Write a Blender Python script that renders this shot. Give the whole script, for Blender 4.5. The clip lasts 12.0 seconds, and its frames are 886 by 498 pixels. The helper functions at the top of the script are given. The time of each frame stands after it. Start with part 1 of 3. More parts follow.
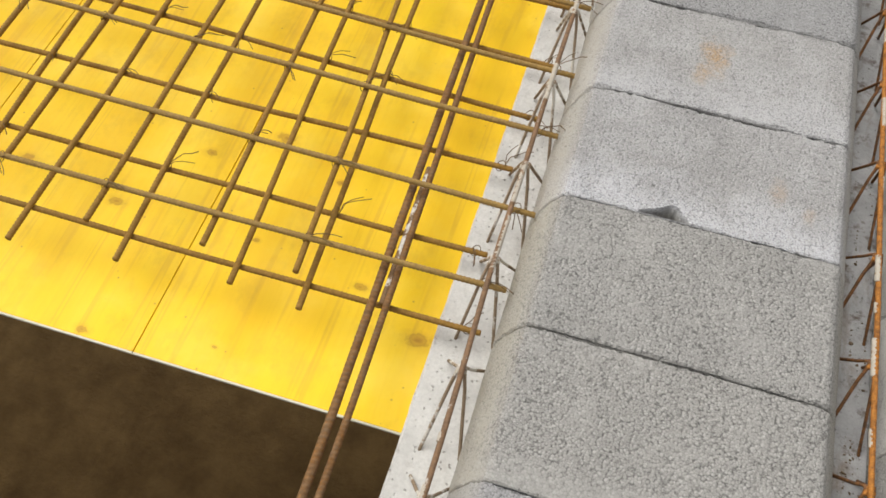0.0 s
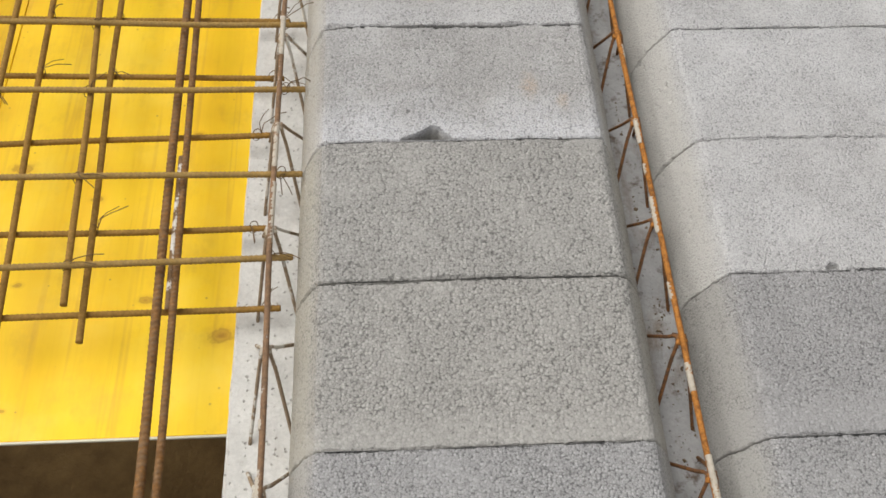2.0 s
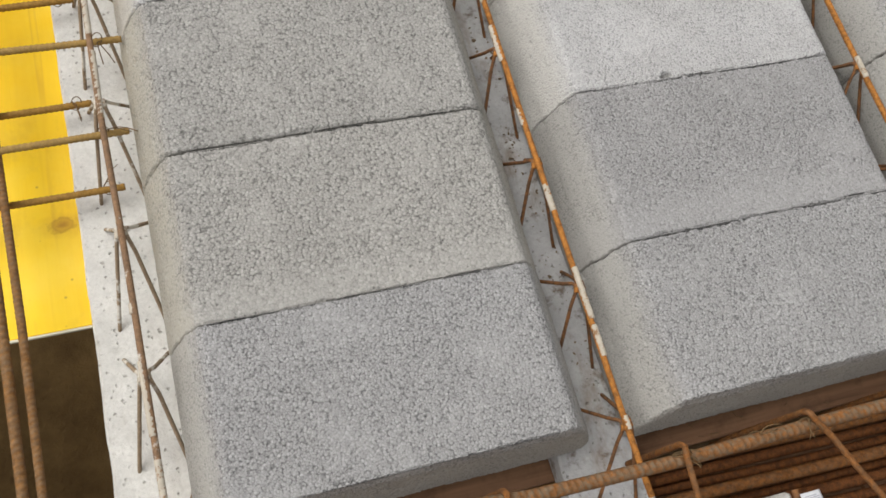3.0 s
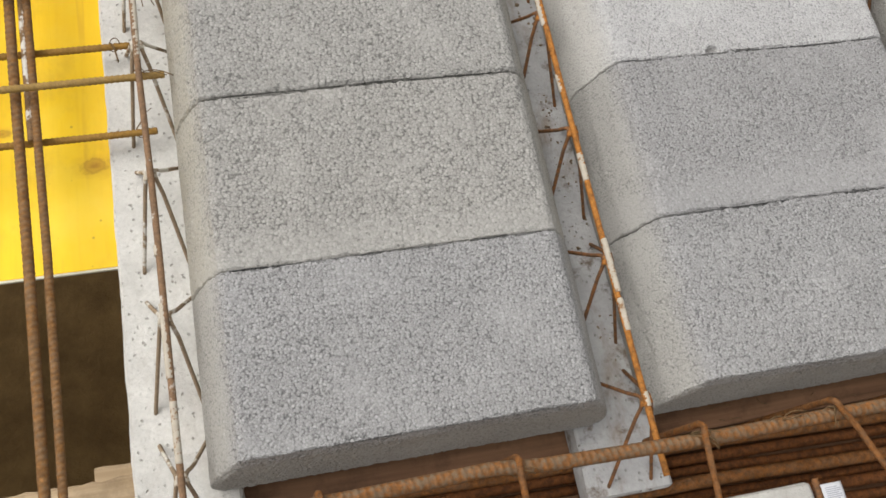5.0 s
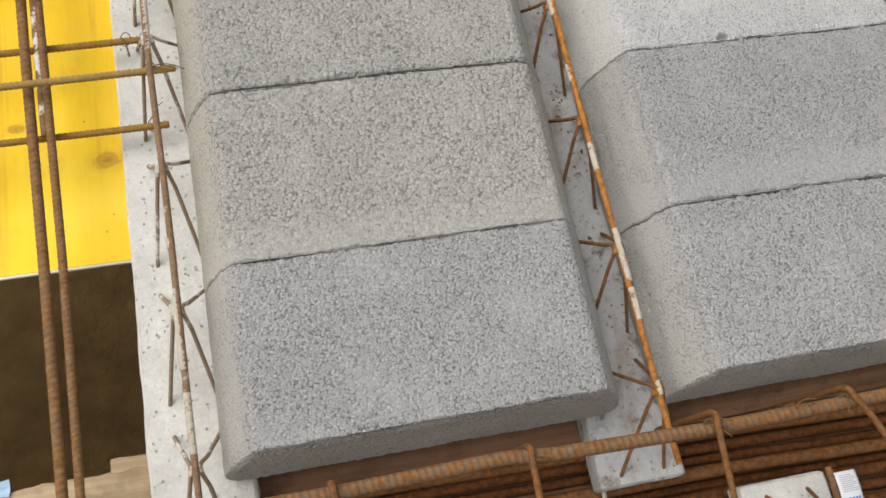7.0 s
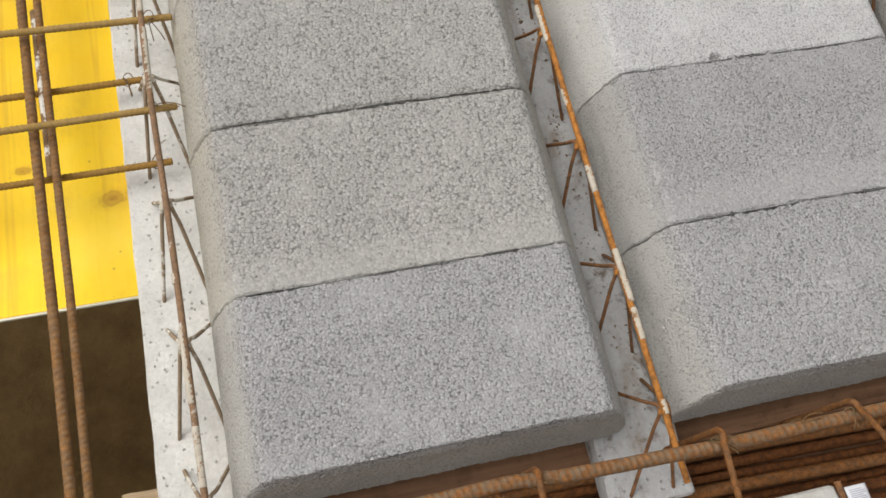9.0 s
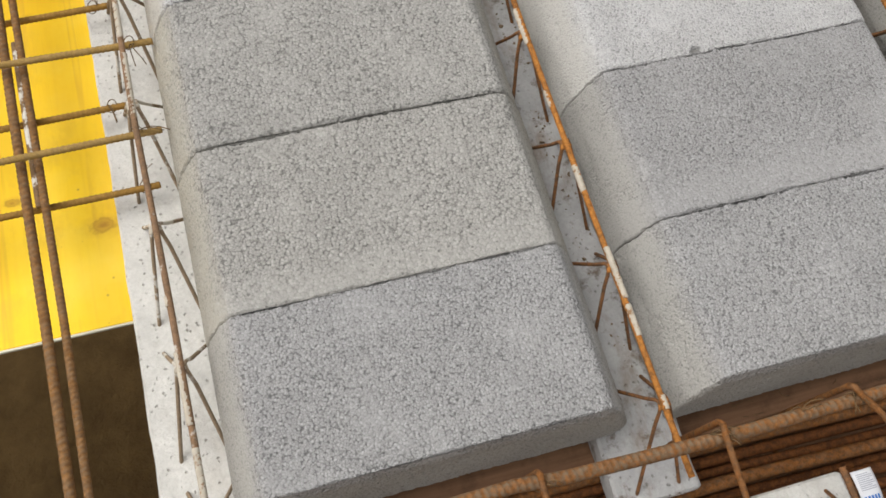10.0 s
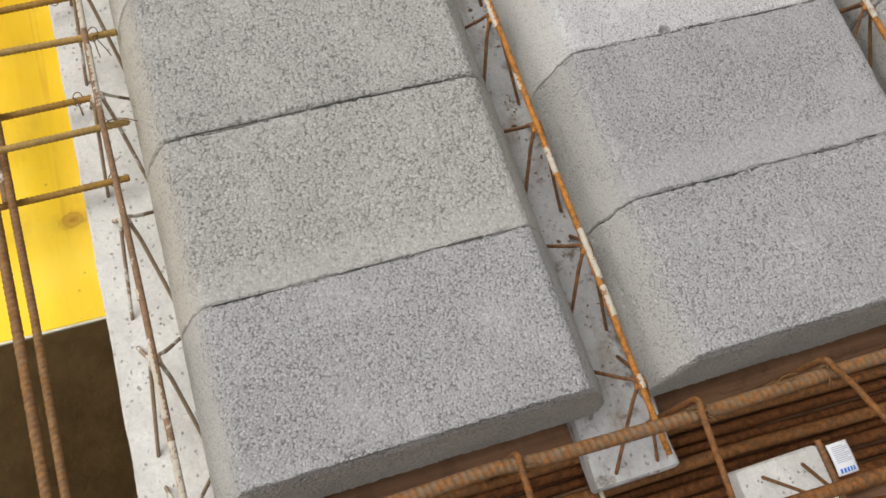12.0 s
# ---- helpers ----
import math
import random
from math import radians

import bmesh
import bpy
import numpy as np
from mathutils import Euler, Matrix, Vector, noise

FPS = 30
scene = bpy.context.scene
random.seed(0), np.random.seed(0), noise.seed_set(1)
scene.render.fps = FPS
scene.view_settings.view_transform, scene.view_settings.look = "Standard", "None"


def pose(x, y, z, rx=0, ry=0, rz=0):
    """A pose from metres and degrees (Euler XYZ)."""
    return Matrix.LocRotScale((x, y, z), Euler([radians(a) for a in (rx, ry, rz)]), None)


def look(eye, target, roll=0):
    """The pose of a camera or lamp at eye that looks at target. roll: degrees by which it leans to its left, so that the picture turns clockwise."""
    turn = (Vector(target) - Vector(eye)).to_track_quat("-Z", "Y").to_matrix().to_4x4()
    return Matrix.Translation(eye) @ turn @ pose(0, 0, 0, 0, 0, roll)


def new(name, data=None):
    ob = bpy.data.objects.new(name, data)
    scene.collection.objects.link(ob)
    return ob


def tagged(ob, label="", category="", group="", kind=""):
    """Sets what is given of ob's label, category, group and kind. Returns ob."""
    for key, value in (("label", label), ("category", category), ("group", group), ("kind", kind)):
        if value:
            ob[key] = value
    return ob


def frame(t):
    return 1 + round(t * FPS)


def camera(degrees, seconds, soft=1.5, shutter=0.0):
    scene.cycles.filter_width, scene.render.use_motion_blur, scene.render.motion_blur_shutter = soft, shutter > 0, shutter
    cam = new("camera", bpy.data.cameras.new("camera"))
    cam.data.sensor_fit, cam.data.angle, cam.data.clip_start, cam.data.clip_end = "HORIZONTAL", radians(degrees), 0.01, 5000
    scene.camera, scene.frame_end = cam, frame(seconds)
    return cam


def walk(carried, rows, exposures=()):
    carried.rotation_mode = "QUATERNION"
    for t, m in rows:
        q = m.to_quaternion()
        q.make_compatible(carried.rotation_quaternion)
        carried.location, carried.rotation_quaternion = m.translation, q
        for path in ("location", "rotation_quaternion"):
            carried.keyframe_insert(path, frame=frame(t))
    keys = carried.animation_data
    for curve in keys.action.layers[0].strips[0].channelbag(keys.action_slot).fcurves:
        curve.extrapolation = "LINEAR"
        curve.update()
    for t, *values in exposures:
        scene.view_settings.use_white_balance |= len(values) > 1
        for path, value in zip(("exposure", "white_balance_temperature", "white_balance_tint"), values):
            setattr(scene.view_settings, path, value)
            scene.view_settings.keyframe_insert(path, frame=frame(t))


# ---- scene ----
cam = camera(53.9, 12.0, soft=1.6)
PATH = [
    (0, (0.099, -0.116, 1.353), (-0.159, 0.914, -0.341), 3.3),
    (0.5, (0.08, -0.134, 1.352), (-0.3, 0.859, -0.343), 1.0),
    (1, (0.113, -0.131, 1.333), (-0.177, 0.883, -0.366), 1.5),
    (1.5, (0.143, -0.115, 1.328), (-0.061, 0.911, -0.377), 1.3),
    (1.8, (0.178, -0.105, 1.307), (0.153, 0.911, -0.415), 2.8),
    (2, (0.196, -0.102, 1.297), (0.298, 0.918, -0.42), 3.4),
    (2.2, (0.208, -0.130, 1.287), (0.429, 0.874, -0.428), 3.6),
    (2.4, (0.180, -0.104, 1.288), (0.488, 0.624, -0.553), 9.9),
    (2.5, (0.155, -0.105, 1.29), (0.505, 0.655, -0.527), 12.7),
    (2.7, (0.167, -0.112, 1.268), (0.564, 0.588, -0.568), 16.6),
    (3, (0.138, -0.096, 1.281), (0.608, 0.559, -0.549), 22.4),
    (3.2, (0.127, -0.094, 1.278), (0.588, 0.548, -0.558), 23.1),
    (4.8, (0.143, -0.12, 1.261), (0.543, 0.534, -0.587), 22.7),
    (5, (0.146, -0.115, 1.26), (0.535, 0.513, -0.598), 22.4),
    (5.5, (0.142, -0.107, 1.269), (0.529, 0.528, -0.588), 22.8),
    (6, (0.147, -0.118, 1.264), (0.509, 0.517, -0.597), 20.7),
    (6.5, (0.15, -0.117, 1.262), (0.505, 0.5, -0.607), 20.3),
    (8.5, (0.148, -0.125, 1.265), (0.505, 0.512, -0.597), 19.4),
    (9, (0.158, -0.122, 1.275), (0.501, 0.552, -0.576), 15.6),
    (9.5, (0.169, -0.13, 1.272), (0.516, 0.581, -0.565), 12.0),
    (10, (0.172, -0.128, 1.275), (0.515, 0.567, -0.569), 11.7),
    (10.5, (0.181, -0.13, 1.276), (0.551, 0.576, -0.559), 12.1),
    (11, (0.18, -0.132, 1.268), (0.566, 0.538, -0.576), 13.4),
    (11.5, (0.177, -0.131, 1.268), (0.543, 0.518, -0.588), 13.3),
    (12, (0.181, -0.134, 1.27), (0.56, 0.526, -0.579), 13.5),
]
walk(cam, [(t, look(eye, target, roll)) for t, eye, target, roll in PATH],
     [(0.0, -0.04), (1.5, -0.05), (2.0, -0.10), (2.5, -0.17), (3.0, -0.06), (5.0, 0.0), (12.0, 0.0)])

# ---- sky, sun ----
world = bpy.data.worlds.new("overcast_sky")
scene.world = world
world.use_nodes = True
wn, wl = world.node_tree.nodes, world.node_tree.links
sky = wn.new("ShaderNodeTexSky")
sky.sky_type, sky.sun_disc = "NISHITA", False
sky.sun_elevation, sky.sun_rotation = radians(60), radians(297)
sky.dust_density, sky.air_density = 5.0, 1.0
soft_sky = wn.new("ShaderNodeHueSaturation")
soft_sky.inputs["Saturation"].default_value = 0.12
wl.new(sky.outputs[0], soft_sky.inputs["Color"])
wl.new(soft_sky.outputs[0], wn["Background"].inputs[0])
wn["Background"].inputs[1].default_value = 0.1785
sun = new("sun", bpy.data.lights.new("sun", "SUN"))
sun.data.energy, sun.data.angle, sun.data.color = 1.05, radians(60), (1.0, 0.955, 0.88)
sun.matrix_world = look((-3.6, 1.8, 7.0), (0, 0, 0))


# ---- mesh and material helpers ----
def obj(name, verts, faces, mat, parent=None, label="", smooth=False):
    me = bpy.data.meshes.new(name)
    me.from_pydata([tuple(map(float, v)) for v in verts] if not isinstance(verts, np.ndarray) else verts.tolist(), [],
                   faces if not isinstance(faces, np.ndarray) else faces.tolist())
    me.materials.append(mat)
    if smooth:
        me.polygons.foreach_set("use_smooth", np.ones(len(me.polygons), dtype=bool))
    ob = new(name, me)
    ob.parent = parent
    if label:
        tagged(ob, label)
    return ob


def quad_mesh(name, verts, quads, mat):
    """A mesh of quads alone, from arrays."""
    me = bpy.data.meshes.new(name)
    me.vertices.add(len(verts))
    me.vertices.foreach_set("co", np.asarray(verts, dtype=np.float32).ravel())
    me.loops.add(4 * len(quads))
    me.loops.foreach_set("vertex_index", np.asarray(quads, dtype=np.int32).ravel())
    me.polygons.add(len(quads))
    me.polygons.foreach_set("loop_start", np.arange(len(quads), dtype=np.int32) * 4)
    me.polygons.foreach_set("use_smooth", np.ones(len(quads), dtype=bool))
    me.update(calc_edges=True)
    me.validate()
    me.materials.append(mat)
    return new(name, me)


def thing(name, place, label, category, group="", kind=""):
    e = new(name)
    e.empty_display_size = 0.05
    e.location = place
    return tagged(e, label, category, group, kind)


def part(name, bm, mat, parent=None, label="", smooth=False):
    me = bpy.data.meshes.new(name)
    bm.to_mesh(me)
    bm.free()
    me.materials.append(mat)
    if smooth:
        me.polygons.foreach_set("use_smooth", np.ones(len(me.polygons), dtype=bool))
    ob = new(name, me)
    ob.parent = parent
    if label:
        tagged(ob, label)
    return ob


def box(x0, x1, y0, y1, z0, z1, bevel=0.0, segs=2):
    bm = bmesh.new()
    bmesh.ops.create_cube(bm, size=1.0)
    bmesh.ops.scale(bm, vec=(x1 - x0, y1 - y0, z1 - z0), verts=bm.verts)
    bmesh.ops.translate(bm, vec=((x0 + x1) / 2, (y0 + y1) / 2, (z0 + z1) / 2), verts=bm.verts)
    if bevel:
        bmesh.ops.bevel(bm, geom=bm.edges[:], offset=bevel, segments=segs, profile=0.5, affect="EDGES")
    return bm


def sweep(points, radius, sides=8, ribs=0.0, pitch=0.007, step=0.0, closed_ends=True, wob=0.0, seed=0):
    """Round bar along a line of points; ribs: their height as a share of the radius."""
    pts = np.array(points, dtype=float)
    if step:
        seg = np.linalg.norm(np.diff(pts, axis=0), axis=1)
        acc = np.concatenate([[0], np.cumsum(seg)])
        n = max(2, int(acc[-1] / step) + 1)
        at = np.linspace(0, acc[-1], n)
        pts = np.stack([np.interp(at, acc, pts[:, k]) for k in range(3)], axis=1)
    n = len(pts)
    seg = np.linalg.norm(np.diff(pts, axis=0), axis=1)
    acc = np.concatenate([[0], np.cumsum(seg)])
    if wob:
        rng = np.random.default_rng(seed + 50)
        for k in range(3):
            for w in (0.9, 2.1):
                pts[:, k] += wob / w * np.sin(acc * w * 6.283 + rng.uniform(0, 6.283))
    tan = np.gradient(pts, axis=0)
    tan /= np.linalg.norm(tan, axis=1)[:, None] + 1e-12
    u = np.cross(tan[0], (0, 0, 1.0))
    if np.linalg.norm(u) < 0.1:
        u = np.cross(tan[0], (0, 1.0, 0))
    us = np.zeros_like(pts)
    for i in range(n):
        u = u - tan[i] * np.dot(u, tan[i])
        u = u / (np.linalg.norm(u) + 1e-12)
        us[i] = u
    vs = np.cross(tan, us)
    ang = np.arange(sides) * 2 * math.pi / sides
    r = np.full((n, sides), radius)
    if ribs:
        half = np.where(np.sin(ang) >= 0, 1.0, -1.0)
        ph = acc[:, None] / pitch + half[None, :] * np.abs(np.cos(ang))[None, :] * 0.0 + (np.mod(ang, math.pi) / math.pi)[None, :] * 0.5 * half[None, :]
        r = r * (1 + ribs * (np.clip(np.sin(ph * 2 * math.pi), -0.1, 1.0)) * np.clip(np.abs(np.sin(ang)) * 2.2, 0.15, 1)[None, :])
        r = r * (1 + 0.4 * ribs * (np.abs(np.cos(ang)) > 0.95))[None, :]
    v = pts[:, None, :] + r[:, :, None] * (np.cos(ang)[None, :, None] * us[:, None, :] + np.sin(ang)[None, :, None] * vs[:, None, :])
    v = v.reshape(-1, 3)
    i, j = np.meshgrid(np.arange(n - 1), np.arange(sides), indexing="ij")
    a, b = i * sides + j, i * sides + (j + 1) % sides
    f = np.stack([a, b, b + sides, a + sides], axis=-1).reshape(-1, 4).tolist()
    if closed_ends:
        f.append(list(range(sides))[::-1])
        f.append([(n - 1) * sides + k for k in range(sides)])
    return v, f


def bar(name, points, radius, mat, parent=None, label="", ribs=0.19, pitch=0.0075, sides=8, wob=0.0, seed=0, step=0.0022):
    v, f = sweep(points, radius, sides, ribs, pitch, step, True, wob, seed)
    return obj(name, v, f, mat, parent, label, smooth=True)


class Mat:
    """Small builder for node materials."""

    def __init__(self, name, rough=0.8, metal=0.0):
        self.m = bpy.data.materials.new(name)
        self.m.use_nodes = True
        self.n, self.l = self.m.node_tree.nodes, self.m.node_tree.links
        self.b = self.n["Principled BSDF"]
        self.b.inputs["Roughness"].default_value = rough
        self.b.inputs["Metallic"].default_value = metal
        self.b.inputs["Specular IOR Level"].default_value = 0.3
        geo = self.n.new("ShaderNodeNewGeometry")
        self.pos = geo.outputs["Position"]
        self.geo = geo

    def scaled(self, scale, shift=(0, 0, 0)):
        k = self.n.new("ShaderNodeMapping")
        k.inputs["Scale"].default_value = scale if isinstance(scale, tuple) else (scale,) * 3
        k.inputs["Location"].default_value = shift
        self.l.new(self.pos, k.inputs["Vector"])
        return k.outputs[0]

    def noise(self, scale, detail=4.0, rough=0.55, shift=(0, 0, 0)):
        k = self.n.new("ShaderNodeTexNoise")
        k.inputs["Scale"].default_value = 1.0
        k.inputs["Detail"].default_value, k.inputs["Roughness"].default_value = detail, rough
        self.l.new(self.scaled(scale, shift), k.inputs["Vector"])
        return k.outputs["Fac"]

    def warped(self, scale, amount, wave):
        """Positions pushed about by noise, so that cells come out uneven."""
        w = self.n.new("ShaderNodeTexNoise")
        w.inputs["Scale"].default_value, w.inputs["Detail"].default_value = wave, 2.0
        self.l.new(self.pos, w.inputs["Vector"])
        m = self.n.new("ShaderNodeVectorMath")
        m.operation = "MULTIPLY_ADD"
        self.l.new(w.outputs["Color"], m.inputs[0])
        m.inputs[1].default_value = (amount,) * 3
        self.l.new(self.pos, m.inputs[2])
        q = self.n.new("ShaderNodeVectorMath")
        q.operation = "SCALE"
        self.l.new(m.outputs[0], q.inputs[0])
        q.inputs["Scale"].default_value = scale
        return q.outputs[0]

    def cells(self, scale, feature="F1", shift=(0, 0, 0), out="Distance", rnd=1.0, at=None):
        k = self.n.new("ShaderNodeTexVoronoi")
        k.feature = feature
        k.inputs["Scale"].default_value = 1.0
        k.inputs["Randomness"].default_value = rnd
        self.l.new(at or self.scaled(scale, shift), k.inputs["Vector"])
        return k.outputs[out]

    def ramp(self, fac, *stops):
        k = self.n.new("ShaderNodeValToRGB")
        e = k.color_ramp.elements
        while len(e) < len(stops):
            e.new(0.5)
        for el, (p, c) in zip(e, stops):
            el.position = p
            el.color = (c, c, c, 1) if isinstance(c, (int, float)) else (*c, 1)
        self.l.new(fac, k.inputs[0])
        return k.outputs[0]

    def mix(self, fac, a, b, how="MIX"):
        k = self.n.new("ShaderNodeMix")
        k.data_type, k.blend_type = "RGBA", how
        for sock, val in ((k.inputs[0], fac), (k.inputs[6], a), (k.inputs[7], b)):
            if isinstance(val, (int, float)):
                sock.default_value = val
            elif isinstance(val, tuple):
                sock.default_value = (*val, 1)
            else:
                self.l.new(val, sock)
        return k.outputs[2]

    def math(self, how, a, b=0.0):
        k = self.n.new("ShaderNodeMath")
        k.operation = how
        for sock, val in zip(k.inputs, (a, b)):
            if isinstance(val, (int, float)):
                sock.default_value = val
            else:
                self.l.new(val, sock)
        return k.outputs[0]

    def chance(self):
        return self.n.new("ShaderNodeObjectInfo").outputs["Random"]

    def finish(self, colour, height=None, depth=0.001, strength=1.0, rough=None):
        if isinstance(colour, tuple):
            self.b.inputs["Base Color"].default_value = (*colour, 1)
        else:
            self.l.new(colour, self.b.inputs["Base Color"])
        if height is not None:
            k = self.n.new("ShaderNodeBump")
            k.inputs["Distance"].default_value, k.inputs["Strength"].default_value = depth, strength
            self.l.new(height, k.inputs["Height"])
            self.l.new(k.outputs[0], self.b.inputs["Normal"])
        if rough is not None:
            self.l.new(rough, self.b.inputs["Roughness"])
        return self.m


# ---- materials ----
def block_material(name, base, pale=0.0, stains=(), band=None, closed_lip=None, fine=225.0, openness=1.0):
    """Open-pored lightweight aggregate concrete: rounded grains, the shade in each pore between them painted in as dark
    colour.
    pale: share of whitish bloom; stains: (x, y, radius, amount) of rusty spills; band: y from, y to, amount of a bloom
    stripe;
    closed_lip: y from, y to, amount of a smoother stripe where the gaps are filled; fine: grains in a metre; openness:
    strength of the painted pore shade and of the relief."""
    k = Mat(name, 0.95)
    k.b.inputs["Specular IOR Level"].default_value = 0.12
    where_at = k.warped(fine, 0.0022, 170.0)
    dome = k.cells(fine, at=where_at)
    edge = k.cells(fine, "DISTANCE_TO_EDGE", at=where_at)
    tint = k.cells(fine, out="Color", at=where_at)
    big = k.noise(6.0, 4, 0.6)
    c = k.mix(k.ramp(big, (0.3, 0.0), (0.7, 1.0)), tuple(v * 0.92 for v in base), tuple(v * 1.08 for v in base))
    c = k.mix(k.math("MULTIPLY", k.chance(), 0.3), c, tuple(v * 1.1 for v in (base[0], base[1] * 0.985, base[2] * 0.95)))
    if pale:
        where = k.ramp(k.noise(5.0, 5, 0.65, (4, 2, 1)), (0.62 - 0.35 * pale, 0.0), (0.85 - 0.3 * pale, 0.8))
        c = k.mix(where, c, (0.525, 0.520, 0.514))
    if band:
        sep = k.n.new("ShaderNodeSeparateXYZ")
        k.l.new(k.pos, sep.inputs[0])
        u = k.math("DIVIDE", k.math("SUBTRACT", sep.outputs[1], band[0]), band[1] - band[0])
        u = k.math("ADD", u, k.math("MULTIPLY", k.math("SUBTRACT", k.noise(14.0, 4, 0.65), 0.5), 1.3))
        c = k.mix(k.ramp(u, (0.25, band[2]), (0.9, 0.0)), c, (0.62, 0.62, 0.64))
    for sx, sy, sr, amount in stains:
        d = k.n.new("ShaderNodeVectorMath")
        d.operation = "DISTANCE"
        k.l.new(k.scaled((1.0, 0.6, 0.0)), d.inputs[0])
        d.inputs[1].default_value = (sx, sy * 0.6, 0)
        u = k.math("ADD", k.math("DIVIDE", d.outputs["Value"], sr), k.math("MULTIPLY", k.math("SUBTRACT", k.noise(30.0, 4, 0.7), 0.5), 1.8))
        c = k.mix(k.ramp(u, (0.2, amount), (0.95, 0.0)), c, (0.46, 0.29, 0.13))
    sp = k.n.new("ShaderNodeSeparateColor")
    k.l.new(tint, sp.inputs[0])
    c = k.mix(k.ramp(sp.outputs[0], (0.0, 0.0), (0.45, 0.0), (1.0, 0.55)), c, tuple(min(1, v * 1.34) for v in base))
    c = k.mix(k.ramp(sp.outputs[1], (0.0, 0.4), (0.35, 0.0)), c, tuple(v * 0.68 for v in base))
    where_z = k.n.new("ShaderNodeSeparateXYZ")
    k.l.new(k.pos, where_z.inputs[0])
    lit_mould_flank = k.ramp(k.math("ADD", k.math("MULTIPLY", where_z.outputs[2], 5.0), k.math("MULTIPLY", k.math("SUBTRACT", k.noise(30.0, 3), 0.5), 0.10)), (0.86, 1.0), (0.995, 0.0))
    # flanks: beige mould finish, brightened further in colour for light falling on them
    c = k.mix(k.math("MULTIPLY", lit_mould_flank, 0.75), c, (base[0] * 1.20, base[1] * 1.18, base[2] * 1.09))
    filled = k.ramp(k.noise(11.0, 5, 0.7, (6, 1, 3)), (0.50, 0.0), (0.70, 0.6))
    if closed_lip:
        u = k.math("DIVIDE", k.math("SUBTRACT", where_z.outputs[1], closed_lip[0]), closed_lip[1] - closed_lip[0])
        u = k.math("ADD", u, k.math("MULTIPLY", k.math("SUBTRACT", k.noise(22.0, 4, 0.65), 0.5), 1.1))
        lip = k.ramp(u, (0.45, closed_lip[2]), (1.0, 0.0))
        filled = k.math("MAXIMUM", filled, lip)
        c = k.mix(k.math("MULTIPLY", lip, 0.2), c, tuple(v * 1.06 for v in base))
    closed = k.math("MULTIPLY", k.math("SUBTRACT", 1.0, filled), k.math("SUBTRACT", 1.0, k.math("MULTIPLY", lit_mould_flank, 0.42)))
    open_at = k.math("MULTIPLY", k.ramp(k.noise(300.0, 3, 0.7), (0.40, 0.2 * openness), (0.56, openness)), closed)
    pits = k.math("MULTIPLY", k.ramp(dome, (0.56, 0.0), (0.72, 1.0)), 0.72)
    shaded_pores = k.math("MULTIPLY", k.math("MAXIMUM", pits, k.math("MULTIPLY", k.ramp(edge, (0.0, 1.0), (0.05, 0.8), (0.12, 0.0)), 0.46)), open_at)
    # shade in the hollows between grains, painted as dark concrete colour
    c = k.mix(k.math("MULTIPLY", shaded_pores, 0.95), c, tuple(v * 0.19 for v in base))
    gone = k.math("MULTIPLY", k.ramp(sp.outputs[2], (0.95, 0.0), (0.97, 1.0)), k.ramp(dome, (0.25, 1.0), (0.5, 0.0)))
    # sockets of missing grains get their shade painted in too
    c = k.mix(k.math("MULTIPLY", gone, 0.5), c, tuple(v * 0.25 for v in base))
    h = k.math("MULTIPLY", k.math("MULTIPLY", k.math("MULTIPLY", dome, dome), -1.2), closed)
    h = k.math("ADD", h, k.math("MULTIPLY", k.noise(700.0, 2, 0.6), 0.25))
    h = k.math("SUBTRACT", h, k.math("MULTIPLY", shaded_pores, 0.6))
    h = k.math("SUBTRACT", h, k.math("MULTIPLY", gone, 1.2))
    return k.finish(c, h, 0.0023, 0.36 + 0.36 * openness)


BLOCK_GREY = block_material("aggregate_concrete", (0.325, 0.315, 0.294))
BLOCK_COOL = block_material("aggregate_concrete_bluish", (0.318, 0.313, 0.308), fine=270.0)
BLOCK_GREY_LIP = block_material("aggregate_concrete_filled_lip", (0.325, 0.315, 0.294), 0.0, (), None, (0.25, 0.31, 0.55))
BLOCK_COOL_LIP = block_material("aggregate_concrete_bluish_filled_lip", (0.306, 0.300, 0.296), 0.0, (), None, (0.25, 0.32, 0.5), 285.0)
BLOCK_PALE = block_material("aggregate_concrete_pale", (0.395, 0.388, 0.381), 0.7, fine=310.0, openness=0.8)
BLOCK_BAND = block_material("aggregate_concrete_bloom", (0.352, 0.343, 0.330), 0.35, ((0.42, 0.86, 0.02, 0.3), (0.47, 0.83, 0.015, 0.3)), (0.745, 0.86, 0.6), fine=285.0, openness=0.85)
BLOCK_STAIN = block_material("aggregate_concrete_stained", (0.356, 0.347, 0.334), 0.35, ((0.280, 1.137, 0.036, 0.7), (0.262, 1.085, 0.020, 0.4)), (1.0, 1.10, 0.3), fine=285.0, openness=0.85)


def joist_material(name, base, dirt):
    k = Mat(name, 0.85)
    c = k.mix(k.ramp(k.noise(18.0, 5, 0.65), (0.3, 0.0), (0.7, 1.0)), tuple(v * 0.85 for v in base), tuple(min(1, v * 1.08) for v in base))
    holes = k.ramp(k.cells(90.0, at=k.warped(90.0, 0.008, 90.0)), (0.08, 1.0), (0.22, 0.0))
    some = k.ramp(k.noise(40.0, 2), (0.40, 0.0), (0.46, 1.0))
    holes = k.math("MULTIPLY", holes, some)
    # shade inside the pits is painted on as dark brown
    c = k.mix(k.math("MULTIPLY", holes, 0.5), c, (0.17, 0.145, 0.115))
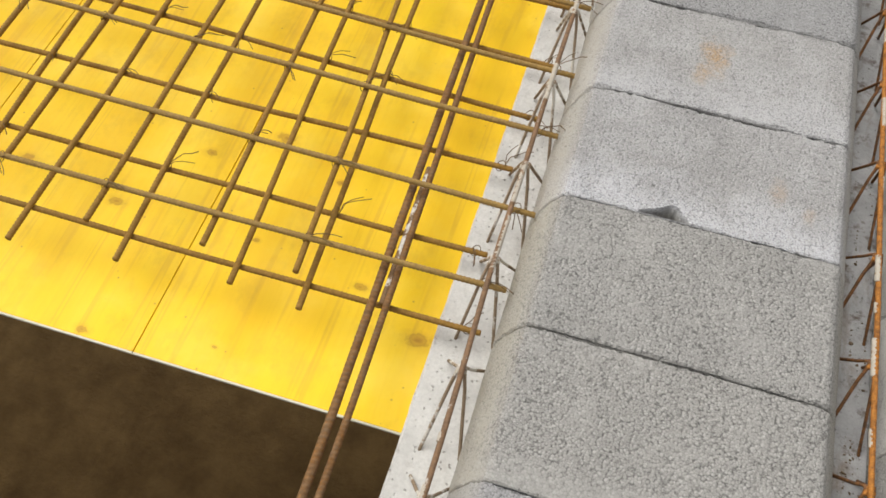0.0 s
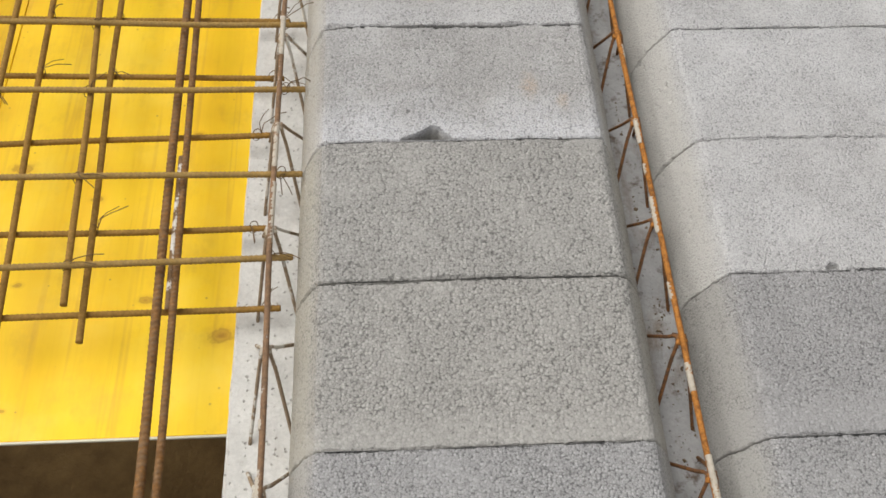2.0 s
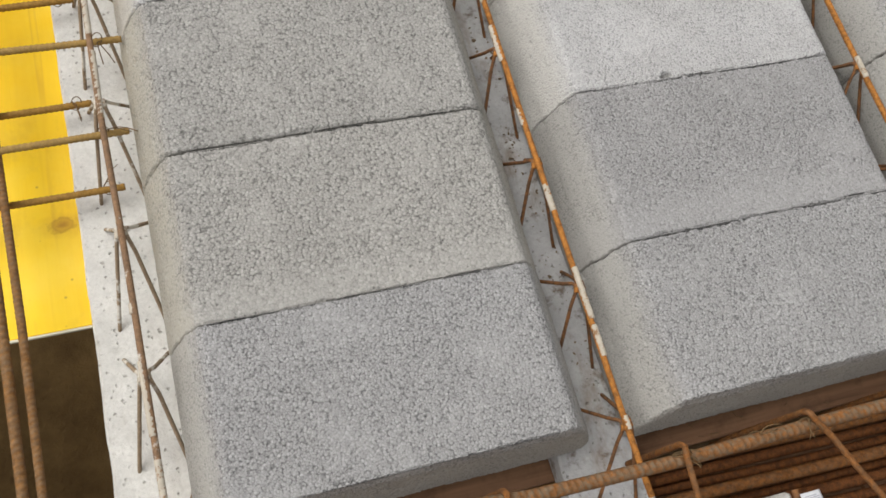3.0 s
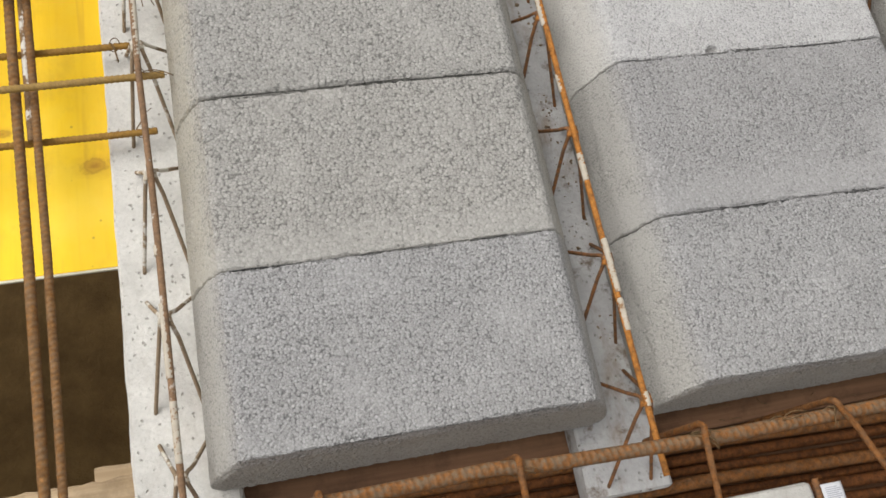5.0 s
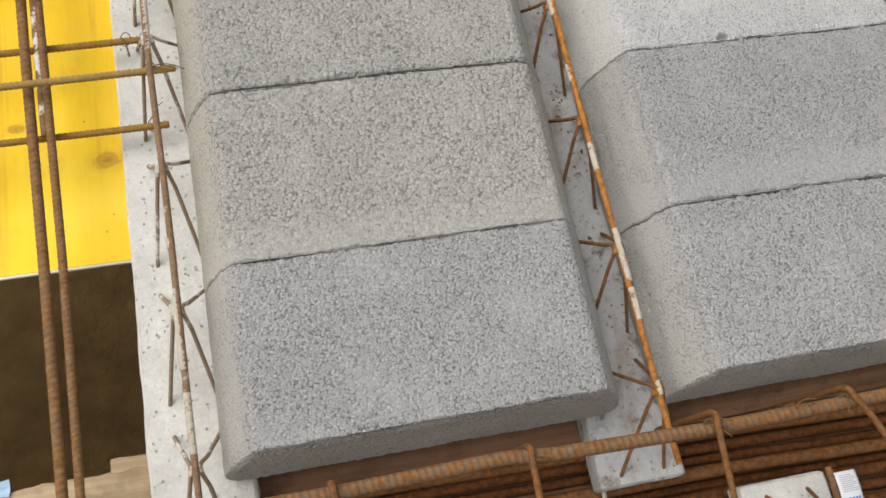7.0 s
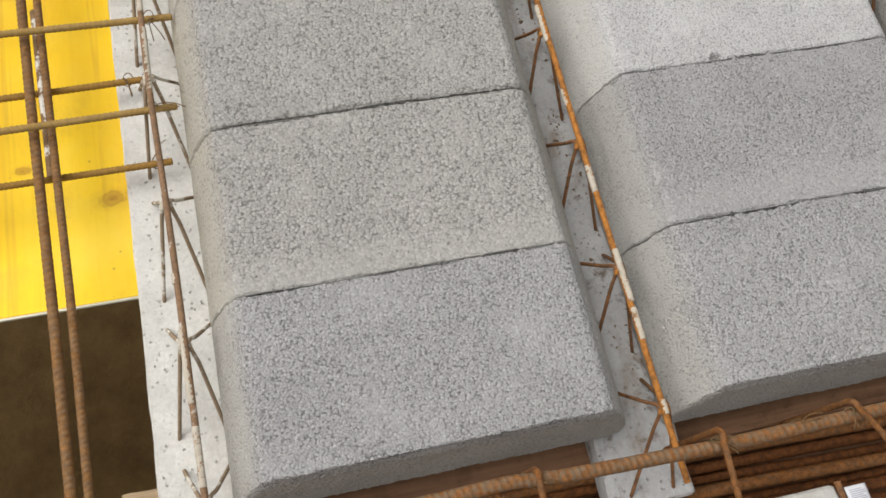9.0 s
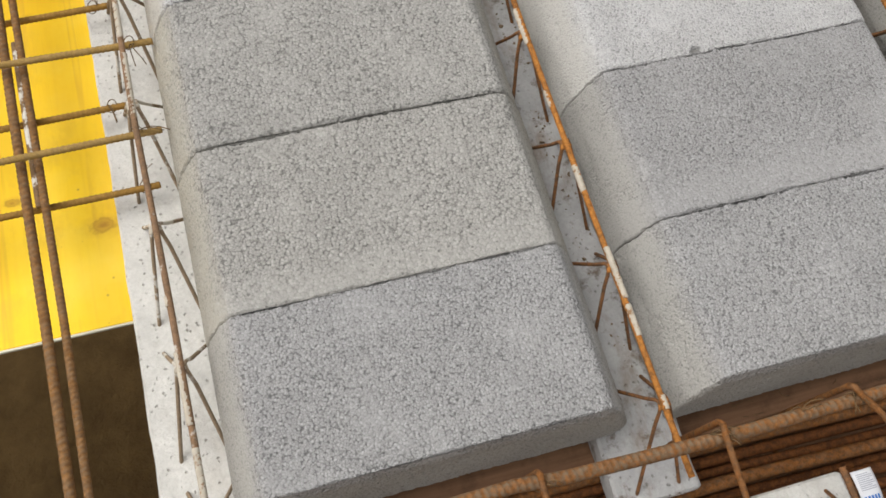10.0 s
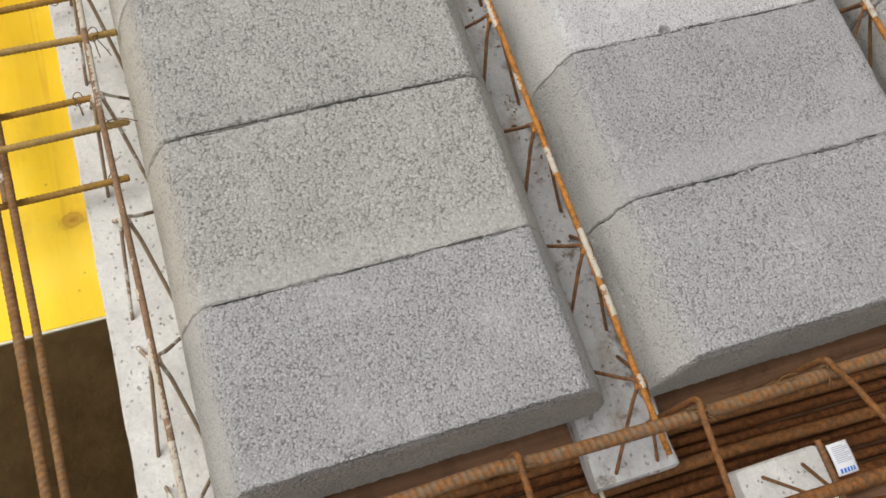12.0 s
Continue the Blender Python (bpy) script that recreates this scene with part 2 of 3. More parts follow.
    spots = k.ramp(k.noise(26.0, 5, 0.7, (2, 5, 1)), (0.64 - 0.10 * dirt, 0.0), (0.72 - 0.05 * dirt, dirt))
    c = k.mix(spots, c, (0.11, 0.075, 0.045))
    c = k.mix(k.ramp(k.noise(160.0, 4, 0.7), (0.40, 0.0), (0.70, 0.4)), c, tuple(v * 0.66 for v in base))
    wash = k.ramp(k.noise((16.0, 7.0, 10.0), 5, 0.7, (8, 3, 0)), (0.50, 0.0), (0.68, 0.75 * dirt))
    c = k.mix(wash, c, (0.17, 0.115, 0.065))
    h = k.math("SUBTRACT", k.math("ADD", k.noise(120.0, 5, 0.7), k.noise(30.0, 3)), k.math("MULTIPLY", holes, 1.5))
    return k.finish(c, h, 0.003, 0.7)


JOIST_LIGHT = joist_material("precast_concrete_light", (0.60, 0.585, 0.545), 0.25)
JOIST_GREY = joist_material("precast_concrete_grey", (0.42, 0.415, 0.405), 0.9)


def steel_material(name, dark, rust, amount, cement=0.0, along=6.0, mill=0.0, worn=0.0):
    """Rusty reinforcing steel, with dried cement splashed on stretches of it."""
    k = Mat(name, 0.75, 0.0)
    k.b.inputs["Specular IOR Level"].default_value = 0.12
    c = k.mix(k.ramp(k.noise(110.0, 5, 0.7), (0.55 - 0.3 * amount, 0.0), (0.75 - 0.3 * amount, 1.0)), dark, rust)
    c = k.mix(k.ramp(k.noise(400.0, 3, 0.6), (0.35, 0.0), (0.75, 0.5)), c, tuple(v * 0.45 for v in dark))
    if mill:
        c = k.mix(k.ramp(k.noise(120.0, 4, 0.65, (3, 3, 3)), (0.44, 0.0), (0.58, mill)), c, (0.140, 0.108, 0.072))
    if worn:
        c = k.mix(k.math("MULTIPLY", k.ramp(k.geo.outputs["Pointiness"], (0.51, 0.0), (0.60, worn)), k.ramp(k.noise(45.0, 3, 0.6, (6, 6, 1)), (0.38, 0.15), (0.62, 1.0))), c, (0.22, 0.18, 0.125))
    if cement:
        where = k.ramp(k.math("ADD", k.noise((along * 1.5, along, along * 1.5), 3, 0.6, (5, 2, 8)), k.math("MULTIPLY", k.math("SUBTRACT", k.noise(260.0, 3), 0.5), 0.16)), (0.63 - 0.25 * cement, 0.0), (0.69 - 0.25 * cement, 1.0))
        c = k.mix(where, c, (0.56, 0.53, 0.47))
    return k.finish(c, k.noise(500.0, 4, 0.6), 0.0008, 0.6)


# mat steel colours are lightened and yellowed for haze and bounce off the panels
STEEL_MAT = steel_material("brown_reinforcing_steel", (0.25, 0.140, 0.034), (0.33, 0.185, 0.048), 0.5)
STEEL_TOP = steel_material("greyish_reinforcing_steel", (0.31, 0.195, 0.060), (0.39, 0.250, 0.085), 0.4, 0.0, 6, 0.2)
STEEL_CAGE = steel_material("orange_rusted_steel", (0.115, 0.050, 0.018), (0.25, 0.098, 0.026), 0.5, 0.0, 6, 0.25)
STEEL_WORN = steel_material("rusted_steel_worn_ribs", (0.16, 0.072, 0.025), (0.28, 0.110, 0.029), 0.4, 0.0, 6, 0.72, 0.35)
# darker copy of the cage steel, for most of the low bars
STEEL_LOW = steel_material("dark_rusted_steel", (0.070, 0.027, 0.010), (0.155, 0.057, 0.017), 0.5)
GIRDER_LEFT = steel_material("cement_splashed_steel", (0.18, 0.115, 0.07), (0.27, 0.16, 0.09), 0.5, 0.12, 15)
GIRDER_RIGHT = steel_material("bright_rust_steel", (0.20, 0.085, 0.026), (0.46, 0.19, 0.042), 0.62)
DIAG_LEFT = steel_material("splashed_wire", (0.26, 0.195, 0.13), (0.34, 0.25, 0.165), 0.4, 0.30, 15)
DIAG_RIGHT = steel_material("rusty_wire", (0.13, 0.072, 0.040), (0.27, 0.12, 0.045), 0.45)
CEMENT_STEEL = steel_material("cement_caked_steel", (0.17, 0.11, 0.06), (0.24, 0.14, 0.07), 0.5, 0.46, 32)
STEEL_PAIR = steel_material("reddish_brown_steel", (0.165, 0.080, 0.028), (0.28, 0.132, 0.040), 0.5, 0.0, 6, 0.3, 0.4)
TIE = steel_material("tie_wire_steel", (0.12, 0.08, 0.04), (0.22, 0.13, 0.06), 0.4)
k = Mat("dried_cement", 0.9)
c = k.mix(k.noise(90.0, 4), (0.34, 0.295, 0.225), (0.52, 0.47, 0.395))
c = k.mix(k.ramp(k.noise(75.0, 4, 0.7, (1, 4, 2)), (0.58, 0.0), (0.64, 1.0)), c, (0.25, 0.15, 0.08))
WELD = k.finish(c, k.noise(300.0, 4), 0.001, 0.8)


def panel_material():
    """Yellow-coated three-ply shuttering panel: spruce grain shows through the coat, along y."""
    k = Mat("yellow_shuttering_panel", 0.5)
    k.b.inputs["Specular IOR Level"].default_value = 0.15
    wide = k.noise((7.0, 1.4, 5.0), 5, 0.65)
    fine = k.noise((120.0, 4.0, 20.0), 3, 0.6)
    c = k.mix(k.ramp(wide, (0.3, 0.0), (0.7, 1.0)), (0.82, 0.49, 0.012), (0.91, 0.62, 0.018))
    c = k.mix(k.ramp(fine, (0.5, 0.0), (0.85, 0.22)), c, (0.66, 0.36, 0.012))
    flame = k.ramp(k.noise((34.0, 1.3, 5.0), 2, 0.5, (2, 7, 0)), (0.58, 0.0), (0.64, 0.38), (0.68, 0.0))
    c = k.mix(flame, c, (0.62, 0.33, 0.03))
    pale = k.ramp(k.noise(5.0, 5, 0.65, (9, 1, 0)), (0.48, 0.0), (0.72, 0.6))
    c = k.mix(pale, c, (0.91, 0.66, 0.075))
    dirt = k.ramp(k.noise((13.0, 8.0, 8.0), 5, 0.7, (1, 8, 0)), (0.52, 0.0), (0.78, 0.42))
    c = k.mix(dirt, c, (0.52, 0.30, 0.03))
    cracks = k.math("MULTIPLY", k.ramp(k.noise((75.0, 0.5, 5.0), 1, 0.4, (3, 2, 0)), (0.515, 0.0), (0.522, 0.3), (0.529, 0.0)), k.ramp(k.noise((9.0, 3.0, 5.0), 2, 0.5, (5, 5, 0)), (0.55, 0.0), (0.62, 1.0)))
    c = k.mix(cracks, c, (0.42, 0.19, 0.02))
    specks = k.ramp(k.cells(26.0, shift=(2, 2, 0)), (0.035, 0.6), (0.07, 0.0))
    c = k.mix(specks, c, (0.40, 0.22, 0.04))
    # knots
    for kx, ky, kr in ((-0.096, 0.516, 0.016), (-0.225, 0.585, 0.009), (-0.648, 0.362, 0.009), (-0.335, 0.79, 0.008), (-0.60, 0.78, 0.010),
                       (-0.475, 0.86, 0.014), (-0.44, 0.62, 0.006), (-0.72, 0.62, 0.012), (-0.93, 0.66, 0.011), (-0.42, 0.40, 0.004), (-0.17, 0.93, 0.008)):
        kr *= 0.78
        d = k.n.new("ShaderNodeVectorMath")
        d.operation = "DISTANCE"
        k.l.new(k.scaled((0.8, 1.35, 0.0)), d.inputs[0])
        d.inputs[1].default_value = (kx * 0.8, ky * 1.35, 0)
        wav = k.math("ADD", d.outputs["Value"], k.math("MULTIPLY", k.math("SUBTRACT", k.noise(60.0, 3), 0.5), kr * 2.2))
        spot = k.ramp(k.math("DIVIDE", wav, kr * 3), (0.0, 0.85), (0.22, 0.55), (0.34, 0.65), (0.5, 0.16), (0.9, 0.0))
        c = k.mix(spot, c, (0.36, 0.16, 0.013))
    return k.finish(c, k.math("ADD", fine, k.math("MULTIPLY", wide, 0.4)), 0.0006, 0.35, k.ramp(k.noise(14.0, 3), (0.3, 0.34), (0.7, 0.55)))


PANEL = panel_material()
k = Mat("panel_edge_strip", 0.5)
PANEL_EDGE = k.finish(k.mix(k.noise(60.0, 3), (0.50, 0.47, 0.34), (0.68, 0.64, 0.50)))


def timber_material(name, a, b):
    k = Mat(name, 0.85)
    g = k.noise((3.0, 70.0, 70.0), 5, 0.6)
    c = k.mix(k.ramp(g, (0.3, 0.0), (0.7, 1.0)), a, b)
    c = k.mix(k.ramp(k.noise(16.0, 5, 0.7), (0.5, 0.0), (0.75, 0.7)), c, tuple(v * 0.4 for v in a))
    return k.finish(c, g, 0.002, 0.5)


TIMBER_DRY = timber_material("raw_timber", (0.32, 0.225, 0.125), (0.52, 0.395, 0.255))
TIMBER_WET = timber_material("wet_brown_timber", (0.115, 0.058, 0.030), (0.235, 0.125, 0.066))

k = Mat("earth_floor", 0.95)
EARTH = k.finish(k.mix(k.ramp(k.noise(5.0, 6, 0.65), (0.3, 0.0), (0.75, 1.0)), (0.16, 0.097, 0.036), (0.31, 0.195, 0.075)), k.noise(25.0, 5, 0.7), 0.02, 0.8)
k = Mat("unseen_masonry_wall", 0.95)
WALL = k.finish(k.mix(k.noise(6.0, 5, 0.6), (0.20, 0.135, 0.075), (0.30, 0.21, 0.12)), k.noise(60.0, 4), 0.004, 0.6)
k = Mat("label_paper", 0.6)
PAPER = k.finish(k.mix(k.noise(40.0, 3), (0.60, 0.61, 0.64), (0.72, 0.72, 0.74)))
k = Mat("label_blue_print", 0.6)
BLUE = k.finish(k.mix(k.noise(200.0, 2), (0.03, 0.13, 0.42), (0.05, 0.20, 0.55)))
k = Mat("label_grey_print", 0.6)
GREY_INK = k.finish(k.mix(k.noise(300.0, 2), (0.25, 0.26, 0.30), (0.42, 0.43, 0.47)))

# ---- setting: ground and the storey below ----
GROUND_Z = -2.75
gv = [(x, y, GROUND_Z) for y in (-300, -4, 3.5, 300) for x in (-300, -5, 3, 300)]
gf = [(j * 4 + i, j * 4 + i + 1, j * 4 + i + 5, j * 4 + i + 4) for j in range(3) for i in range(3)]
tagged(obj("ground", gv, gf, EARTH), "brown trodden earth floor of the storey below", "ground", kind="structure")
# unseen walls; the east one is added only to keep light out below
for name, b in (("wall_south", (-4.3, 2.1, -0.40, -0.032, GROUND_Z, -0.09)), 
                ("wall_east", (1.86, 2.1, -0.032, 2.32, GROUND_Z, -0.03))):
    tagged(part(name, box(*b, 0.005, 1), WALL), "unseen rough brownish wall closing off the storey below", "wall", kind="structure")

# unseen north and west walls, added with openings to brighten the floor below
wall_north = obj("wall_north", [(0, 2.4, GROUND_Z)], [], WALL)
tagged(wall_north, "unseen brownish wall added with a wide opening that lets light in", "wall", kind="structure")
for b in ((-4.3, 2.1, 2.32, 2.6, GROUND_Z, GROUND_Z + 0.5), (-4.3, 2.1, 2.32, 2.6, -0.25, -0.03), (-4.3, -3.6, 2.32, 2.6, GROUND_Z + 0.5, -0.25), (-0.6, 2.1, 2.32, 2.6, GROUND_Z + 0.5, -0.25)):
    part("wall_section", box(*b, 0.004, 1), WALL, wall_north)
wall_west = obj("wall_west", [(-4.3, 0, GROUND_Z)], [], WALL)
tagged(wall_west, "unseen brownish wall added with a wide opening that lets light in", "wall", kind="structure")
for b in ((-4.3, -4.06, -0.032, 2.32, GROUND_Z, GROUND_Z + 0.9), (-4.3, -4.06, -0.032, 2.32, -0.35, -0.03),
          (-4.3, -4.06, -0.032, 0.3, GROUND_Z + 0.9, -0.35), (-4.3, -4.06, 2.0, 2.32, GROUND_Z + 0.9, -0.35)):
    part("wall_section", box(*b, 0.004, 1), WALL, wall_west)

# ---- yellow shuttering panels ----
# deck runs on past the view to keep the storey below dark
for i in range(8):
    x1 = -0.0475 - 0.5 * i
    p = thing("shuttering_panel", (x1 - 0.25, 1.3, -0.03), "yellow coated wooden shuttering panel with knots and pale edge strip", "formwork panel", "yellow shuttering panels")
    o = part("face_ply", box(x1 - 0.4985, x1, 0.3505, 2.31, -0.0085, -0.0015, 0.0010, 1), PANEL, p)
    w = part("core_ply", box(x1 - 0.4985, x1, 0.366, 2.31, -0.0285, -0.0085), TIMBER_WET, p, "dark raw wood core")
    e = part("edge_strip", box(x1 - 0.4985, x1, 0.3465, 0.3505, -0.0065, -0.0012, 0.0006, 1), PANEL_EDGE, p, "pale sealed edge")
    for q in (o, w, e):
        q.matrix_parent_inverse = Matrix.Translation(-p.location)


def under(parent, *obs):
    """Keep parts where they were built when the thing's base is elsewhere."""
    for q in obs:
        q.parent = parent
        q.matrix_parent_inverse = Matrix.Translation(-parent.location)


# ---- filler blocks ----
def cell_noise(u, v, size, seed):
    """Distance to the nearest scattered grain centre, in grain sizes."""
    u, v = u / size, v / size
    iu, iv = np.floor(u), np.floor(v)
    best = np.full(u.shape, 9.0)
    for du in (-1, 0, 1):
        for dv in (-1, 0, 1):
            cu, cv = iu + du, iv + dv
            h1 = np.mod(np.sin(cu * 127.1 + cv * 311.7 + seed * 17.3) * 43758.5453, 1.0)
            h2 = np.mod(np.sin(cu * 269.5 + cv * 183.3 + seed * 29.1) * 24634.6345, 1.0)
            best = np.minimum(best, np.hypot(cu + h1 - u, cv + h2 - v))
    return best


def grains(u, v, size, seed):
    """Height of a bed of rounded, uneven grains: domes of differing height, some fallen out."""
    u = u + size * 0.35 * smooth_noise(u, v, size * 1.3, seed + 31)
    v = v + size * 0.35 * smooth_noise(u, v, size * 1.3, seed + 37)
    u, v = u / size, v / size
    iu, iv = np.floor(u), np.floor(v)
    best, luck = np.full(u.shape, 9.0), np.zeros(u.shape)
    for du in (-1, 0, 1):
        for dv in (-1, 0, 1):
            cu, cv = iu + du, iv + dv
            h1 = np.mod(np.sin(cu * 127.1 + cv * 311.7 + seed * 17.3) * 43758.5453, 1.0)
            h2 = np.mod(np.sin(cu * 269.5 + cv * 183.3 + seed * 29.1) * 24634.6345, 1.0)
            h3 = np.mod(np.sin(cu * 91.7 + cv * 57.9 + seed * 7.7) * 13758.131, 1.0)
            far = np.hypot(cu + h1 - u, cv + h2 - v) * (0.85 + 0.3 * h3)
            luck = np.where(far < best, h3, luck)
            best = np.minimum(best, far)
    dome = 1.0 - np.clip(best / 0.72, 0, 1) ** 2
    return dome * (0.65 + 0.5 * luck) + 0.25 * luck - 1.1 * (luck > 0.945) * dome


def smooth_noise(u, v, size, seed):
    u, v = u / size, v / size
    iu, iv = np.floor(u), np.floor(v)
    fu, fv = u - iu, v - iv
    fu, fv = fu * fu * (3 - 2 * fu), fv * fv * (3 - 2 * fv)

    def hv(a, b):
        return np.mod(np.sin(a * 127.1 + b * 311.7 + seed * 13.7) * 43758.5453, 1.0)
    return (hv(iu, iv) * (1 - fu) + hv(iu + 1, iv) * fu) * (1 - fv) + (hv(iu, iv + 1) * (1 - fu) + hv(iu + 1, iv + 1) * fu) * fv - 0.5


RELIEF = 0.0014
HALF = [(0.2150, 0.2000), (0.2230, 0.1960), (0.2380, 0.1720), (0.2560, 0.1330), (0.2660, 0.1000), (0.2680, 0.0850), (0.2620, 0.0480)]


def filler_block(cx, y0, y1, mat, label, seed, step, chips=(), front=False, lips=(0.003, 0.003), joints=(1, 2)):
    """One block from y0 to y1: its section runs over the left flank, the top and the right flank.
    lips: how far its two ends are worn down at the joint; joints: seeds of the ragged lines at both ends."""
    LENGTH = y1 - y0
    line = [(-x, z) for x, z in HALF[::-1]] + [(x, z) for x, z in HALF]
    line = np.array(line)
    acc = np.concatenate([[0], np.cumsum(np.hypot(*np.diff(line, axis=0).T))])
    ns = int(acc[-1] / step)
    s = np.linspace(0, acc[-1], ns)
    px, pz = np.interp(s, acc, line[:, 0]), np.interp(s, acc, line[:, 1])
    # soften the corners of the section
    for _ in range(1):
        px[1:-1] = (px[:-2] + 2 * px[1:-1] + px[2:]) / 4
        pz[1:-1] = (pz[:-2] + 2 * pz[1:-1] + pz[2:]) / 4
    tx, tz = np.gradient(px), np.gradient(pz)
    ln = np.hypot(tx, tz)
    nx, nz = -tz / ln, tx / ln
    rim_at = np.array([0.0, 0.0006, 0.0012, 0.0019, 0.0027, 0.0037, 0.005])
    y = np.concatenate([rim_at, np.linspace(0.0068, LENGTH - 0.0068, int((LENGTH - 0.0136) / step)), LENGTH - rim_at[::-1]])
    nl = len(y)
    S, Y = np.meshgrid(s, y, indexing="ij")
    bed = grains(S, Y, 0.0052, seed)
    filled = np.clip(smooth_noise(S, Y, 0.055, seed + 21) * 2.2 + smooth_noise(S, Y, 0.02, seed + 22) - 0.15, 0, 0.8)
    flank = np.clip((0.195 - pz) / 0.012, 0, 1)[:, None] * 0.45
    d = 0.3 * RELIEF * (bed - 0.6) * (1 - np.maximum(filled, flank))
    d += 0.0020 * smooth_noise(S, Y, 0.07, seed + 1) + 0.0008 * smooth_noise(S, Y, 0.018, seed + 2)
    pit = np.clip(0.16 - cell_noise(S, Y, 0.028, seed + 9), 0, 1) * np.clip(smooth_noise(S, Y, 0.06, seed + 3) * 4, 0, 1)
    d -= pit * 0.02
    for lip, near, joint in ((lips[0], Y, joints[0]), (lips[1], LENGTH - Y, joints[1])):
        ragged = 1.0 + 1.1 * smooth_noise(S, Y * 0, 0.007, joint + 4) + 0.9 * smooth_noise(S, Y * 0, 0.03, joint + 6)
        wide = lip * np.clip(ragged, 0.25, 2.2)
        d -= 1.1 * wide * np.clip(1 - near / (wide + 0.0004), 0, 1) ** 0.8
    V = np.zeros((ns, nl, 3))
    V[:, :, 0] = cx + px[:, None] + nx[:, None] * d
    V[:, :, 2] = pz[:, None] + nz[:, None] * d
    V[:, :, 1] = y0 + Y
    for near, joint, amount in ((Y, joints[0], 0.2 if front else 1.0), (LENGTH - Y, joints[1], 1.0)):
        jag = 0.0020 * (cell_noise(S, Y * 0, 0.0075, joint + 7) - 0.5) + 0.0034 * smooth_noise(S, Y * 0, 0.035, joint + 8)
        jag += 0.0026 * (cell_noise(S, Y * 0, 0.0055, seed + joint) - 0.45)
        V[:, :, 1] += amount * jag * np.clip(1 - near / 0.02, 0, 1)
    if front:
        # the front leans back towards its worn upper edge
        V[:, :, 1] += 0.013 * ((pz[:, None] - 0.048) / 0.152) ** 2 * np.clip(1 - Y / 0.09, 0, 1)
    for chx, wx, dy, deep in chips:
        fall = np.clip(1 - ((V[:, :, 0] - chx) / wx) ** 2 - ((V[:, :, 1] - y0) / dy) ** 2 + 0.5 * smooth_noise(S, Y, 0.008, seed + 11), 0, 1)
        V[:, :, 2] -= deep * np.clip(fall * 4, 0, 1) * np.where(V[:, :, 2] > 0.12, 1, 0)
    verts = V.reshape(-1, 3)
    i, j = np.meshgrid(np.arange(ns - 1), np.arange(nl - 1), indexing="ij")
    a = i * nl + j
    faces = [np.stack([a, a + nl, a + nl + 1, a + 1], axis=-1).reshape(-1, 4)]
    # end faces and the underside
    q = np.arange(ns // 2 - 1)
    r = ns - 1 - q
    for col in (0, nl - 1):
        f = np.stack([q * nl + col, (q + 1) * nl + col, (r - 1) * nl + col, r * nl + col], axis=-1)
        faces.append(f if col else f[:, ::-1])
    faces.append(np.array([[0, nl - 1, (ns - 1) * nl + nl - 1, (ns - 1) * nl]]))
    if front:
        # grained front face, a little proud of the plain one
        zs, us = np.linspace(0.1965, 0.048, 76), np.linspace(-1, 1, 260)
        U, Z = np.meshgrid(us, zs, indexing="ij")
        hx, hz = np.array([p[0] for p in HALF])[::-1], np.array([p[1] for p in HALF])[::-1]
        X = U * (np.interp(Z, hz, hx) - 0.0015)
        rim = np.clip((1 - np.abs(U)) * 40, 0, 1) * np.clip((0.1965 - Z) / 0.012, 0, 1)
        D = 0.0016 * (grains(X, Z, 0.0055, seed + 50) - 0.3) + 0.0020 * smooth_noise(X, Z, 0.05, seed + 51)
        lean = 0.013 * ((Z - 0.048) / 0.152) ** 2
        cap = np.stack([cx + X, y0 - 0.0016 - D * rim + 0.002 * (1 - rim) + lean, Z], axis=-1).reshape(-1, 3)
        m, w = len(us), len(zs)
        i, j = np.meshgrid(np.arange(m - 1), np.arange(w - 1), indexing="ij")
        b = len(verts) + i * w + j
        faces.append(np.stack([b, b + 1, b + w + 1, b + w], axis=-1).reshape(-1, 4))
        verts = np.concatenate([verts, cap])
    ob = quad_mesh("filler_block", verts, np.concatenate(faces), mat)
    return tagged(ob, label, "concrete block", "filler blocks between the joists")


GREY_L = "grey porous lightweight concrete filler block with sloped flanks, resting on joists"
PALE_L = "pale whitish porous concrete filler block resting on precast joists"
STAIN_L = "pale porous concrete filler block with a faint rusty stain on top"
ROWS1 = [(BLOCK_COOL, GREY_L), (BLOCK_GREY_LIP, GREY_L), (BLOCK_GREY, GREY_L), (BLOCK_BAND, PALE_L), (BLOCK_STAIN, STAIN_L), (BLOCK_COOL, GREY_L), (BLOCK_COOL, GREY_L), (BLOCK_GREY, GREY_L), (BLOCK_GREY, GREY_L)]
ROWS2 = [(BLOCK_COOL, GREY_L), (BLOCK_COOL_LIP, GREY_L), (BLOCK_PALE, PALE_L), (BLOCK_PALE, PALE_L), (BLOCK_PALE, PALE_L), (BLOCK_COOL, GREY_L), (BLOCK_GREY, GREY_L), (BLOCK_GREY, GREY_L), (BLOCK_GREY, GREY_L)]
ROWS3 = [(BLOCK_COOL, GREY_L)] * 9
for c, (cx, rows) in enumerate(((0.303, ROWS1), (0.903, ROWS2), (1.505, ROWS3))):
    for i, (mat, label) in enumerate(rows):
        chips = ()
        if c == 0 and i == 3:
            chips = ((0.247, 0.044, 0.015, 0.15), (0.256, 0.024, 0.027, 0.15))
            label = "pale porous concrete filler block with a broken notch in its edge"
        if c == 1 and i == 2:
            chips = ((0.834, 0.010, 0.010, 0.02),)
        near = i < 5 and c < 2
